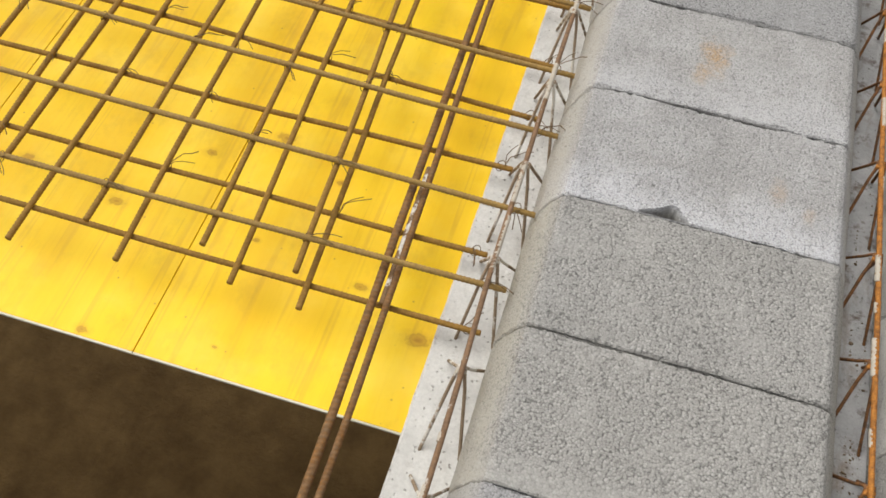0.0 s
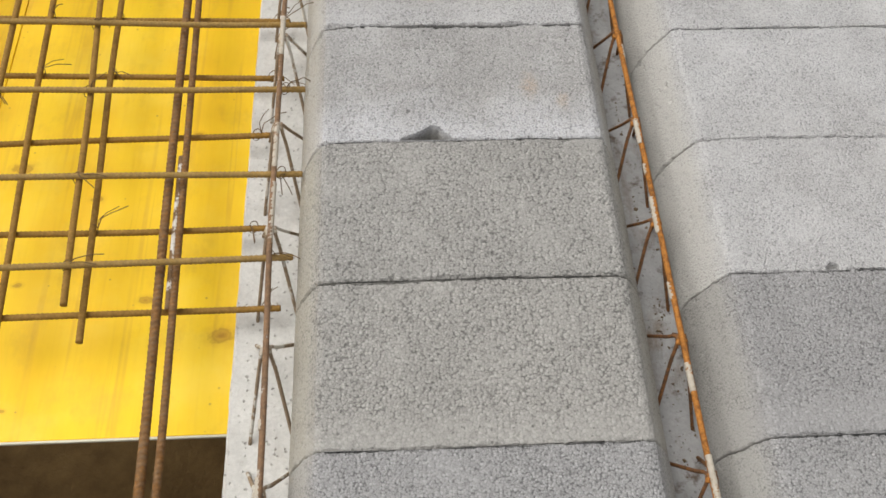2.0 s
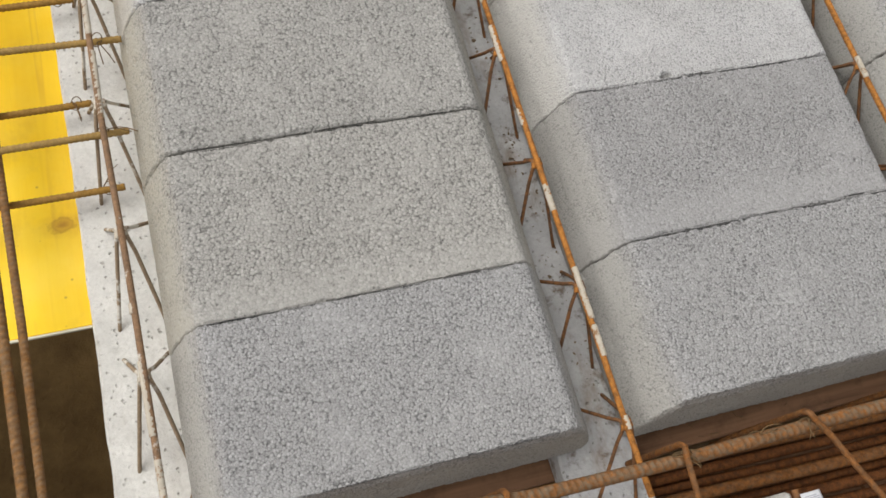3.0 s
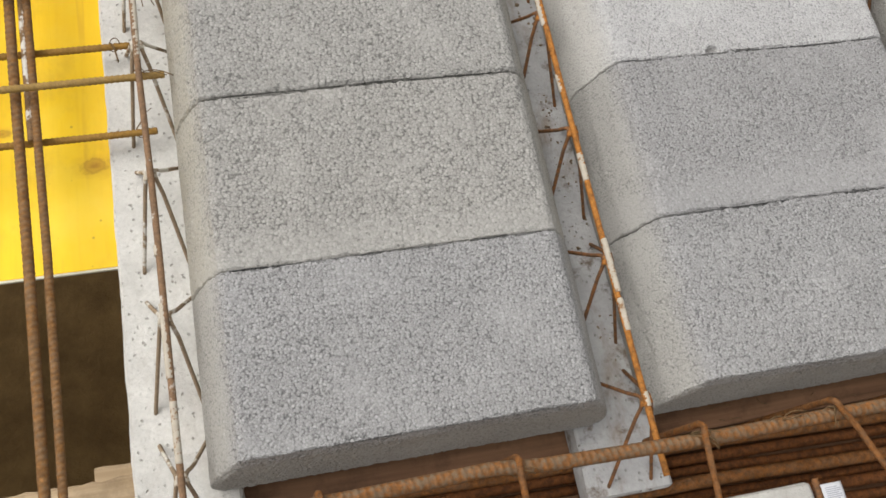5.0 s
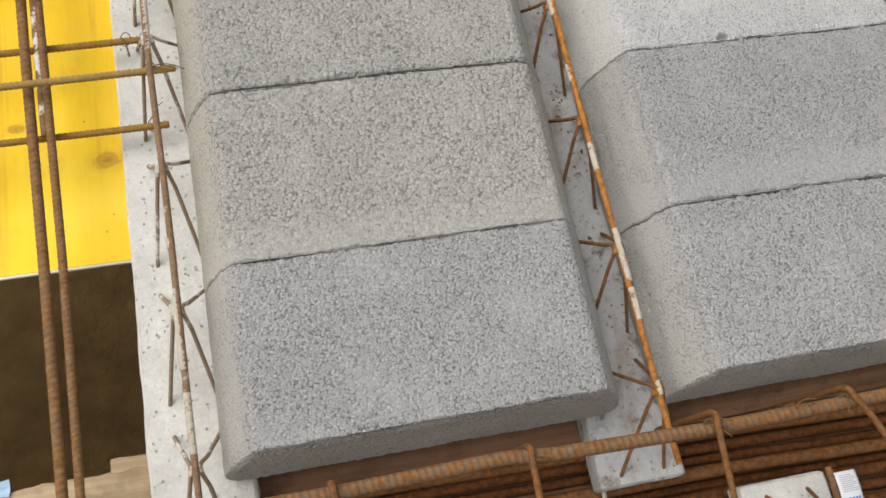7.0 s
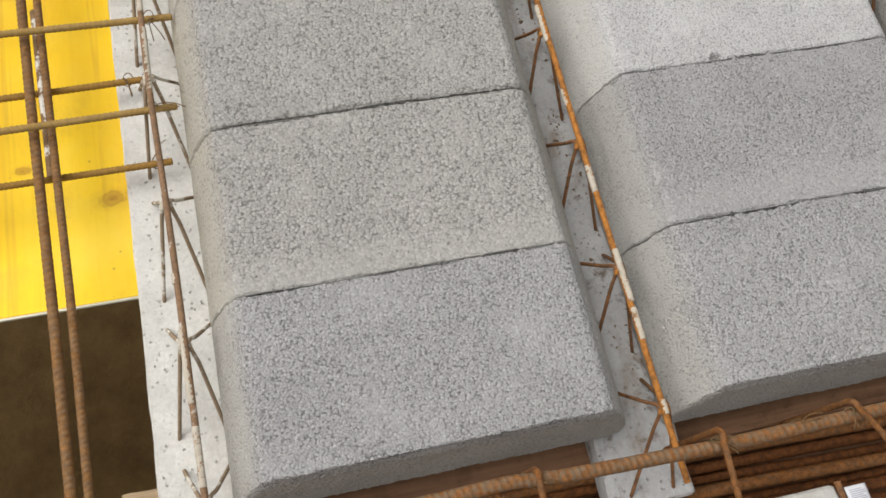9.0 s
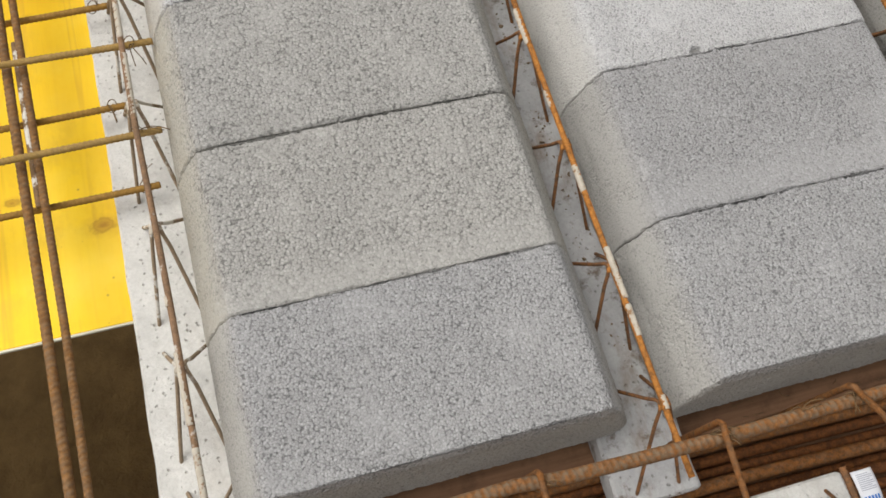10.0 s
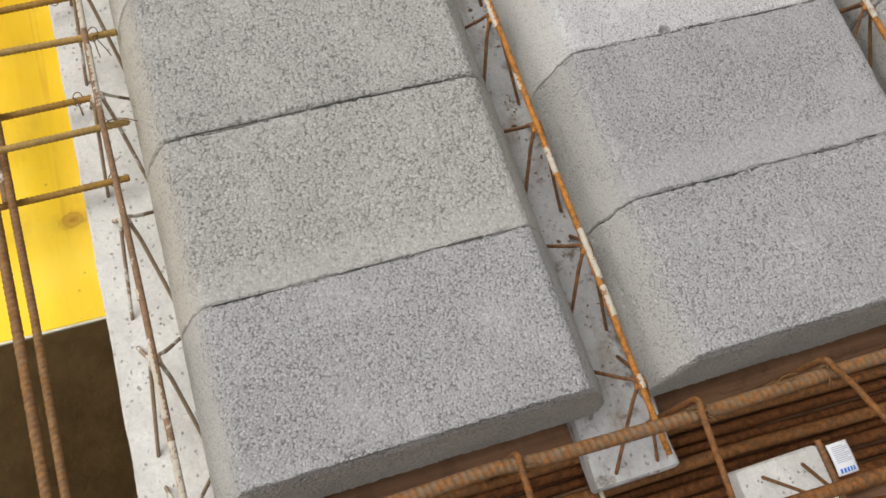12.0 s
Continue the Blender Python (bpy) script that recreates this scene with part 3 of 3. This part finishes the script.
        ends = [0.004 if q == 0 else 0.25 * q - (0.008 * min(2, max(0, q - 2)) if c == 1 else 0.0) + (0.0025 if (c, q) == (0, 1) else -0.003 if (c, q) == (1, 2) else 0.001) for q in (i, i + 1)]
        seams = [100 * c + 7 * q + 3 for q in (i, i + 1)]
        wear = [0.0030 if (c, q) == (0, 2) and q == i else 0.0014 if q == 2 and c == 1 else 0.0040 if c == 0 and q > 3 else 0.0019 for q in (i, i + 1)]
        filler_block(cx, ends[0], ends[1] - (0.0018 if i == 0 and c == 0 else 0.0042 if (c, i) == (0, 1) else 0.0024), mat, label, 10 * c + i + 1, 0.0020 if near else 0.0028 if i < 6 else 0.005, chips, i == 0, wear, seams)


# ---- precast joists with lattice girders ----
def joist(cx, y0, y1, first, concrete, top_mat, diag_mat, label, seed, splashes=(), thick=0.0046, count=11, back=1, hw=0.0625):
    """Concrete foot with a welded lattice: one top bar and, each 0.2 m, a pair of slanting wires to either side."""
    e = thing("floor_joist", (cx, (y0 + y1) / 2, 0.0), label, "precast joist", "precast lattice joists")
    ya, yb = min(y0, y1), max(y0, y1)
    sec = ((-hw, 0.0), (-hw - 0.001, 0.025), (-hw, 0.041), (-hw + 0.004, 0.045), (-hw * 0.5, 0.0455), (0.0, 0.0458), (hw * 0.5, 0.0455), (hw - 0.004, 0.045), (hw, 0.041), (hw + 0.001, 0.025), (hw, 0.0))
    rings = [ya, ya + 0.003] + [ya + 0.01 * q for q in range(1, int((yb - ya) / 0.01))] + [yb - 0.003, yb]
    fv, ff, m = [], [], len(sec)
    for y in rings:
        pinch = 0.0035 if y in (ya, yb) else 0.0
        for sx, sz in sec:
            g = Vector((sx * 20 + seed * 7, y * 25, sz * 30))
            w = 0.0016 * noise.noise(g) + 0.0009 * noise.noise(g * 4)
            x = (sx - math.copysign(pinch, sx)) + w
            fv.append((cx + x, y + (0.002 * noise.noise(g * 3) if pinch else 0), max(0.0, sz - (pinch if sz > 0.03 else 0) + (w if sz > 0.03 else 0))))
    for q in range(len(rings) - 1):
        for p in range(m):
            ff.append((q * m + p, q * m + (p + 1) % m, (q + 1) * m + (p + 1) % m, (q + 1) * m + p)[::-1])
    ff += [tuple(range(m)), tuple((len(rings) - 1) * m + p for p in range(m))[::-1]]
    under(e, obj("concrete_foot", fv, ff, concrete))
    top = 0.165

    def drift(y):
        return cx + 0.007 * min(1.2, max(0.0, (0.6 - y) / 0.6)) * (back > 0.5)
    ends = sorted((y0 + 0.012 * back, y1))
    under(e, bar("top_bar", [(drift(y), y, top) for y in sorted((ends[0], ends[1], 0.0, 0.3, 0.6)) if ends[0] <= y <= ends[1]], thick, top_mat, None, "", 0.15, 0.007, 8, 0.0012, seed))
    rng = random.Random(seed)
    for q in range(-1, count):
        ny = first + 0.2 * q
        for side in (-1, 1):
            for foot in (-0.100, 0.060):
                fy = ny + foot
                if not ends[0] - 0.008 < fy < ends[1] or not ends[0] < ny < ends[1]:
                    continue
                pts = [(cx + side * 0.0325, fy, 0.040), (cx + side * 0.0325, fy - 0.0005 * foot, 0.043),
                       (drift(ny) + side * 0.012, ny + foot * 0.22, top - 0.028), (drift(ny) + side * 0.0065, ny + foot * 0.08, top - 0.006), (drift(ny) + side * 0.005, ny - foot * 0.05, top - 0.002)]
                v, f = sweep(pts, 0.0028, 6, 0, 1, 0.006, True, 0.0004, q)
                under(e, obj("diagonal_wire", v, f, diag_mat, None, "", True))
    for q, (ya, yb) in enumerate(splashes):
        coat = [(drift(ya + (yb - ya) * u / 20), ya + (yb - ya) * u / 20, top + 0.0003 * math.sin(u * 1.7 + q)) for u in range(21)]
        v, f = sweep(coat, thick * 1.07, 10, 0.07, 0.013 + 0.002 * (q % 3), 0.002, True, 0.0006, q + seed)
        under(e, obj("cement_splash", v, f, WELD, None, "dried cement on the steel", True))
    for q in range(-1, count):
        ny = first + 0.2 * q
        if ends[0] < ny - 0.02:
            v, f = sweep([(drift(ny) - 0.006, ny - 0.010, top - 0.005), (drift(ny) - 0.004, ny, top - 0.003), (drift(ny) + 0.004, ny + 0.002, top - 0.003), (drift(ny) + 0.006, ny - 0.006, top - 0.006)], 0.0036, 6, 0.1, 0.005, 0.002)
            under(e, obj("weld_bead", v, f, WELD if seed == 1 else top_mat, None, "", True))
    return e


joist(0.003, -0.10, 2.31, 0.216, JOIST_LIGHT, GIRDER_LEFT, DIAG_LEFT, "pale precast concrete joist with cement-splashed steel lattice girder", 1,
      ((0.03, 0.105), (0.135, 0.232), (0.296, 0.310), (0.425, 0.437), (0.588, 0.70), (0.73, 0.82), (0.97, 1.06), (1.20, 1.26), (1.40, 1.44)), 0.0042, hw=0.068)
joist(0.598, -0.10, 2.31, 0.213, JOIST_GREY, GIRDER_RIGHT, DIAG_RIGHT, "grey dirty precast concrete joist with bright rusty lattice girder", 2,
      ((0.002, 0.022), (0.105, 0.150), (0.160, 0.238), (0.328, 0.371), (0.474, 0.503), (0.589, 0.655), (0.70, 0.72), (0.76, 0.81), (0.95, 0.98), (1.10, 1.17), (1.32, 1.36)), 0.0043)
joist(1.206, -0.10, 2.31, 0.09, JOIST_GREY, GIRDER_RIGHT, DIAG_RIGHT, "grey precast concrete joist with orange rusty lattice girder", 3, ((0.46, 0.50), (0.62, 0.66)))
far_joist = joist(0.801, -0.131, -0.385, -0.21, JOIST_LIGHT, DIAG_RIGHT, DIAG_RIGHT, "pale joist end of the next bay with a paper label", 4, (), 0.0045, 1, 0.2, 0.0665)


# ---- crumbs of mortar and dirt along the grey joist ----
def crumbs(spots, mat, label, seed, low=0.538, high=0.585):
    rng = random.Random(seed)
    bm = bmesh.new()
    for sx, sy, spread, amount in spots:
        for _ in range(amount):
            r = rng.uniform(0.0007, 0.0026) * (1 if rng.random() < 0.88 else 2.0)
            x, y = rng.gauss(sx, spread * 0.6), rng.gauss(sy, spread)
            x = min(max(x, low), high)
            m = Matrix.Translation((x, y, 0.0455 + r * 0.35)) @ Euler((rng.random() * 3, rng.random() * 3, 0)).to_matrix().to_4x4() @ Matrix.Diagonal((1, rng.uniform(0.6, 1.6), rng.uniform(0.3, 0.6), 1))
            made = bmesh.ops.create_icosphere(bm, subdivisions=1, radius=r, matrix=m)
            for v in made["verts"]:
                v.co += Vector((rng.uniform(-1, 1), rng.uniform(-1, 1), rng.uniform(-1, 1))) * r * 0.22
    ob = part("mortar_crumbs", bm, mat)
    return tagged(ob, label, "mortar crumbs", kind="stuff")


k = Mat("dirt_crumb", 0.95)
CRUMB = k.finish(k.mix(k.noise(120.0, 3), (0.11, 0.078, 0.048), (0.26, 0.19, 0.125)), k.noise(400.0, 3), 0.001, 0.8)
crumbs(((0.556, 0.60, 0.020, 34), (0.563, 0.575, 0.010, 16), (0.556, 0.80, 0.016, 12), (0.560, 0.90, 0.025, 22), (0.553, 1.0, 0.02, 18), (0.56, 1.16, 0.03, 22), (0.575, 0.45, 0.05, 8),
        (0.572, 0.30, 0.06, 8), (0.566, 1.4, 0.06, 20), (0.575, 0.15, 0.05, 5)), CRUMB, "brown crumbs of mortar and dirt lying on the grey joist", 8)
crumbs(((0.622, 0.30, 0.04, 22), (0.625, 0.42, 0.03, 20), (0.62, 0.52, 0.03, 22), (0.623, 0.12, 0.03, 12), (0.62, 0.68, 0.05, 24), (0.62, 0.95, 0.08, 30)), CRUMB, "brown dirt gathered at the foot of the blocks", 9, 0.608, 0.632)


# ---- tie wires ----
def tie_wire(x, y, z, seed, parent, reach=0.07):
    """A twist of thin wire round a crossing with two loose ends."""
    rng = random.Random(seed)
    a0 = rng.uniform(0, 6.28)
    pts = []
    for q in range(13):
        a = a0 + q * 6.283 / 12
        pts.append((x + 0.0085 * math.cos(a), y + 0.0085 * math.sin(a) * 0.8, z + 0.009 * math.sin(a + 0.6) + 0.002))
    d = rng.gauss(-0.3, 0.7)
    L = reach * rng.uniform(0.4, 1.0)
    ex, ey = math.cos(d), math.sin(d)
    tail = [(x + ex * L * t, y + ey * L * t + 0.006 * math.sin(t * 3 + d), z + 0.008 + 0.009 * math.sin(t * 2.2) * rng.uniform(0.4, 1.2)) for t in (0.25, 0.5, 0.75, 1.0)]
    d2 = d + rng.uniform(-0.5, 0.5)
    tail2 = [(x + math.cos(d2) * L * 0.8 * t, y + math.sin(d2) * L * 0.8 * t, z + 0.010 + 0.008 * math.sin(t * 3)) for t in (1.0, 0.6, 0.3)]
    v, f = sweep(tail2 + pts + tail, 0.0008, 4, 0, 1, 0.004)
    under(parent, obj("tie_wire", v, f, TIE, None, "", True))


# ---- two reinforcing mats over the panels ----
def along(entry, y):
    """Place in x of a long bar (x and y of its near end, its slant) at y."""
    return entry[0] + entry[2] * (y - entry[1])


def across(entry, x):
    """Place in y of a cross bar (y and x of its end, y one metre on) at x."""
    return entry[0] + (entry[2] - entry[0]) * (entry[1] - x)


LOW_X = [(0.521, 0.011, 0.518), (0.669, -0.018, 0.667), (0.860, -0.024, 0.850), (0.994, -0.003, 1.026), (1.138, 0.0, 1.16), (1.31, 0.0, 1.32), (1.47, 0.01, 1.48), (1.63, 0.0, 1.64), (1.80, 0.0, 1.81)]
TOP_X = [(0.582, 0.033, 0.573), (0.740, 0.043, 0.751), (0.919, 0.042, 0.940), (1.074, 0.037, 1.11), (1.262, 0.033, 1.29), (1.42, 0.03, 1.44), (1.59, 0.04, 1.60), (1.76, 0.03, 1.77)]
LOW_Y = [(-0.285, 0.469, -0.049), (-0.412, 0.480, -0.050), (-0.609, 0.460, -0.034), (-0.801, 0.444, 0.0), (-0.936, 0.40, -0.03), (-1.12, 0.45, -0.03), (-1.30, 0.44, -0.03), (-1.50, 0.45, -0.03)]
TOP_Y = [(-0.304, 0.517, -0.065), (-0.473, 0.519, -0.031), (-0.676, 0.503, -0.009), (-0.875, 0.58, 0.0), (-1.04, 0.50, -0.02), (-1.22, 0.51, -0.02), (-1.42, 0.50, -0.02)]
Z_LX, Z_LY, Z_TY, Z_TX = 0.080, 0.0905, 0.1215, 0.1320
low = thing("reinforcing_mat", (-0.6, 1.1, 0.075), "lower mat of brown ribbed steel bars tied with wire", "steel mat", "tied reinforcing mats")
top = thing("reinforcing_mat", (-0.6, 1.1, 0.116), "upper mat of greyish brown ribbed steel bars tied with wire", "steel mat", "tied reinforcing mats")
for mat_thing, rows, z, steel, seed in ((low, LOW_X, Z_LX, STEEL_MAT, 0), (top, TOP_X, Z_TX, STEEL_TOP, 20)):
    for q, row in enumerate(rows):
        under(mat_thing, bar("cross_bar", [(-1.9, across(row, -1.9), z), (row[1], row[0], z)], 0.0050, steel, None, "", wob=0.0012, seed=q + seed))
for mat_thing, rows, z, seed in ((low, LOW_Y, Z_LY, 40), (top, TOP_Y, Z_TY, 60)):
    for q, row in enumerate(rows):
        under(mat_thing, bar("long_bar", [(row[0], row[1], z), (along(row, 2.25), 2.25, z)], 0.0052, STEEL_MAT, None, "", wob=0.0012, seed=q + seed))
rng = random.Random(5)
for mat_thing, rows, cols, z, share in ((low, LOW_X, LOW_Y, (Z_LX + Z_LY) / 2, 0.6), (top, TOP_X, TOP_Y, (Z_TX + Z_TY) / 2, 0.55)):
    for row, col in [(a, b) for a in rows[:7] for b in cols]:
        if rng.random() < share:
            y = across(row, col[0])
            tie_wire(along(col, y), y, z, rng.randint(0, 9999), mat_thing)
for mat_thing, rows, z, inset in ((low, LOW_X, Z_LX, 0.022), (top, TOP_X, Z_TX, 0.035)):
    for row in rows[:6]:
        tie_wire(row[1] - inset, row[0] + 0.002, z, rng.randint(0, 9999), mat_thing)

# ---- loose long bars along the joist ----
RB = "long bars beside the joist"
tagged(bar("reinforcing_bar", [(-0.154, -0.35, 0.1065), (-0.157, 0.02, 0.1065), (-0.165, 0.33, 0.1065), (-0.176, 0.65, 0.1065), (-0.190, 1.2, 0.1065), (-0.21, 2.25, 0.1065)], 0.0066, STEEL_PAIR, None, "", 0.24, 0.0095, 10),
       "thick brown ribbed steel bar bridging the open gap", "steel bar", RB)
tagged(bar("reinforcing_bar", [(-0.132, -0.35, 0.1065), (-0.136, 0.02, 0.1065), (-0.141, 0.33, 0.1065), (-0.153, 0.70, 0.1065), (-0.170, 1.2, 0.1065), (-0.19, 2.25, 0.1065)], 0.0052, STEEL_PAIR, None, "", 0.30, 0.0075, 10),
       "brown ribbed steel bar lying beside a thicker one", "steel bar", RB)
tagged(bar("reinforcing_bar", [(-0.1555, 0.512, 0.1035), (-0.164, 0.80, 0.1035)], 0.0052, CEMENT_STEEL, None, "", 0.07, 0.0085, 8),
       "short steel bar caked with dried cement between two bars", "steel bar", RB)

# ---- formwork planks under the block ends ----
def plank(name, x0, x1, y0, y1, z0, z1, mat, label, rough_edge, seed, taper=0.0):
    nx = max(2, int((x1 - x0) / 0.012))
    verts, faces = [], []
    for i in range(nx + 1):
        x = x0 + (x1 - x0) * i / nx
        w = rough_edge * (noise.noise(Vector((x * 12, seed, 0))) + 0.5 * noise.noise(Vector((x * 60, seed, 3))))
        w += max(-0.045, taper * (x - x1))
        g = 0.0015 * noise.noise(Vector((x * 9, seed, 7)))
        for y, z in ((y0, z0), (y0, z1 - 0.003), (y0 + 0.003, z1 + g), (y1 + w - 0.003, z1 + g), (y1 + w, z1 - 0.003), (y1 + w * 0.7, z0)):
            verts.append((x, y, z))
    for i in range(nx):
        for q in range(6):
            faces.append((i * 6 + q, i * 6 + (q + 1) % 6, i * 6 + 6 + (q + 1) % 6, i * 6 + 6 + q))
    faces += [tuple(range(6))[::-1], tuple(nx * 6 + q for q in range(6))]
    return tagged(obj(name, verts, faces, mat), label, "timber plank", "formwork planks")


plank("formwork_plank", -4.05, -0.066, -0.05, 0.052, -0.032, -0.004, TIMBER_DRY, "rough raw timber plank edging the open gap", 0.008, 1, 0.030)
plank("timber_offcut", -0.124, -0.064, 0.040, 0.068, -0.050, -0.014, TIMBER_DRY, "torn light timber offcut beside the joist", 0.006, 2)
plank("formwork_plank", -0.060, 1.85, -0.028, 0.05, -0.034, -0.003, TIMBER_WET, "dark wet brown formwork plank under the block ends", 0.003, 3)
plank("formwork_plank", -4.05, 1.85, -0.36, -0.05, -0.086, -0.054, TIMBER_WET, "dark brown plank forming the base of the ring beam", 0.004, 4)

# ---- ring beam cage ----
cage = thing("ring_beam_cage", (0.5, -0.17, -0.05), "orange rusted steel cage of thick ribbed bars and stirrups", "steel cage")
CY, CZ = -0.0515, 0.220
under(cage, bar("long_bar", [(-1.2, -0.048, CZ), (0.19, -0.047, CZ), (0.37, -0.044, CZ), (0.43, -0.050, CZ), (0.64, -0.055, CZ), (0.92, -0.0555, CZ), (1.85, -0.062, CZ)], 0.0080, STEEL_WORN, None, "thick ribbed upper bar, rust worn to grey", 0.21, 0.0090, 12, 0.0006, 3))
under(cage, bar("long_bar", [(-1.2, -0.170, CZ - 0.004), (0.72, -0.186, CZ - 0.004), (1.85, -0.212, CZ - 0.004)], 0.0080, STEEL_CAGE, None, "", 0.16, 0.0098, 10, 0.001, 4))
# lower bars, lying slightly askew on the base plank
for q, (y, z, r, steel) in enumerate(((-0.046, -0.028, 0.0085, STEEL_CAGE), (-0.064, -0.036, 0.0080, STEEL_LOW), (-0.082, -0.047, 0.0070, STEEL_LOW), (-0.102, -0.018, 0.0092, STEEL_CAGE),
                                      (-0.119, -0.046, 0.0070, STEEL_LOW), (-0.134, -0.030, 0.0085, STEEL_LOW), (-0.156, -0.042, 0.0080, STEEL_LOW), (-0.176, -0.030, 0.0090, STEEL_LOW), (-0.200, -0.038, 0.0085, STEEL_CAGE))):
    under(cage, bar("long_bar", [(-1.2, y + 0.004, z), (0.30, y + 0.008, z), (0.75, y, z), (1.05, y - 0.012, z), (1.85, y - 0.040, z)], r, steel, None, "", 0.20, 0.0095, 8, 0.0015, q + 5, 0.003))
for x, lean in ((-0.55, 0.0), (-0.32, 0.01), (-0.08, 0.0), (0.165, 0.01), (0.400, 0.0), (0.638, -0.003), (0.822, 0.040), (1.03, 0.02), (1.25, 0.0), (1.47, 0.01), (1.70, 0.0)):
    far = x + lean * 1.9
    pts = [(far + 0.004, -0.175, CZ - 0.030), (far, -0.222, CZ - 0.035), (far, -0.226, 0.10), (far - 0.004, -0.224, -0.045), (far - 0.005, -0.216, -0.056),
           (x - 0.004, -0.045, -0.056), (x - 0.004, -0.034, -0.048), (x - 0.003, -0.034, 0.08), (x - 0.001, -0.0365, CZ - 0.010)]
    pts += [(x, -0.0365, CZ + 0.006), (x + 0.001, -0.041, CZ + 0.0145), (x + (far - x) * 0.08, -0.052, CZ + 0.0140), (x + (far - x) * 0.25, -0.075, CZ + 0.0125)]
    pts += [(x + (far - x) * 0.5, -0.12, CZ + 0.0105), (far, -0.200, CZ + 0.006), (far + 0.001, -0.218, CZ - 0.006)]
    v, f = sweep(pts, 0.0042, 8, 0.12, 0.006, 0.003)
    under(cage, obj("stirrup", v, f, STEEL_CAGE, None, "", True))
for q, x in enumerate((0.40, 0.63, 0.64, 0.74, 0.815, 0.825, 0.98)):
    tie_wire(x, CY, CZ, 300 + q, cage, 0.04)

# ---- paper label on the joist of the next bay ----
lv, lf = [], []
for i in range(9):
    for j in range(9):
        u, w = i / 8, j / 8
        lv.append((0.846 + 0.031 * u, -0.181 + 0.044 * w, 0.100 + 0.004 * math.sin(u * 2.6) + 0.002 * math.sin(w * 3)))
for i in range(8):
    for j in range(8):
        a = i * 9 + j
        lf.append((a, a + 9, a + 10, a + 1))
tag_ob = obj("paper_label", lv, lf, PAPER, None, "white paper label with small print and a blue mark", True)
sol = tag_ob.modifiers.new("thickness", "SOLIDIFY")
sol.thickness = 0.0003
under(far_joist, tag_ob)


def print_bar(u0, u1, w0, w1, mat):
    vs, fs = [], []
    for q in range(5):
        u = u0 + (u1 - u0) * q / 4
        for w in (w0, w1):
            vs.append((0.846 + 0.031 * u, -0.181 + 0.044 * w, 0.1006 + 0.004 * math.sin(u * 2.6) + 0.002 * math.sin(w * 3)))
    for q in range(4):
        fs.append((q * 2, q * 2 + 2, q * 2 + 3, q * 2 + 1))
    ob = obj("print", vs, fs, mat, tag_ob)
    return ob


for q in range(9):
    print_bar(0.14, 0.86 if q % 3 else 0.7, 0.86 - 0.06 * q, 0.885 - 0.06 * q, GREY_INK)
for q in range(5):
    print_bar(0.14 + 0.15 * q, 0.24 + 0.15 * q, 0.06, 0.20, BLUE)

# ---- small things ----
v, f = sweep([(0.86 + 0.011 * math.cos(a * 0.35), 0.004 + 0.011 * math.sin(a * 0.35), 0.0005) for a in range(15)], 0.0008, 4)
tagged(obj("wire_ring", v, f, TIE, None, "", True), "small loop of dark wire on the brown plank", "wire")
v, f = sweep([(0.545, -0.095, 0.018), (0.543, -0.15, 0.012)], 0.0035, 8)
tagged(obj("steel_strand", v, f, WELD, None, "", True), "short pale steel strand sticking out of a joist end", "steel strand")
rng = random.Random(21)
bm_list = []
for q in range(10):
    x, y = rng.uniform(0.68, 1.25), rng.uniform(-0.022, 0.004)
    a, L = rng.uniform(0, 3.1), rng.uniform(0.006, 0.022)
    v, f = sweep([(x, y, 0.0005), (x + L * 0.5 * math.cos(a), y + L * 0.25 * math.sin(a), 0.003), (x + L * math.cos(a), y + L * 0.5 * math.sin(a), 0.001)], 0.0006, 4)
    base = sum(len(b[0]) for b in bm_list)
    bm_list.append((v, [tuple(w + base for w in p) for p in f]))
tagged(obj("straw_bits", np.concatenate([b[0] for b in bm_list]), [p for b in bm_list for p in b[1]], TIE), "thin bits of straw and wire on the brown plank", "straw bits", kind="stuff")
k = Mat("blue_plastic", 0.5)
SCRAP = k.finish(k.mix(k.noise(60.0, 3), (0.20, 0.34, 0.50), (0.42, 0.55, 0.66)))
sv = [(-0.285 + 0.011 * u + 0.002 * math.sin(u * 2.1 + w), 0.040 + 0.008 * w + 0.002 * math.sin(u + w), -0.003 + 0.003 * abs(math.sin(u * 1.3 + w * 0.9))) for u in range(4) for w in range(4)]
scrap = obj("plastic_scrap", sv, [(u * 4 + w, u * 4 + w + 4, u * 4 + w + 5, u * 4 + w + 1) for u in range(3) for w in range(3)], SCRAP)
scrap.modifiers.new("thickness", "SOLIDIFY").thickness = 0.0008
tagged(scrap, "crumpled scrap of pale blue plastic on the timber plank", "plastic scrap")
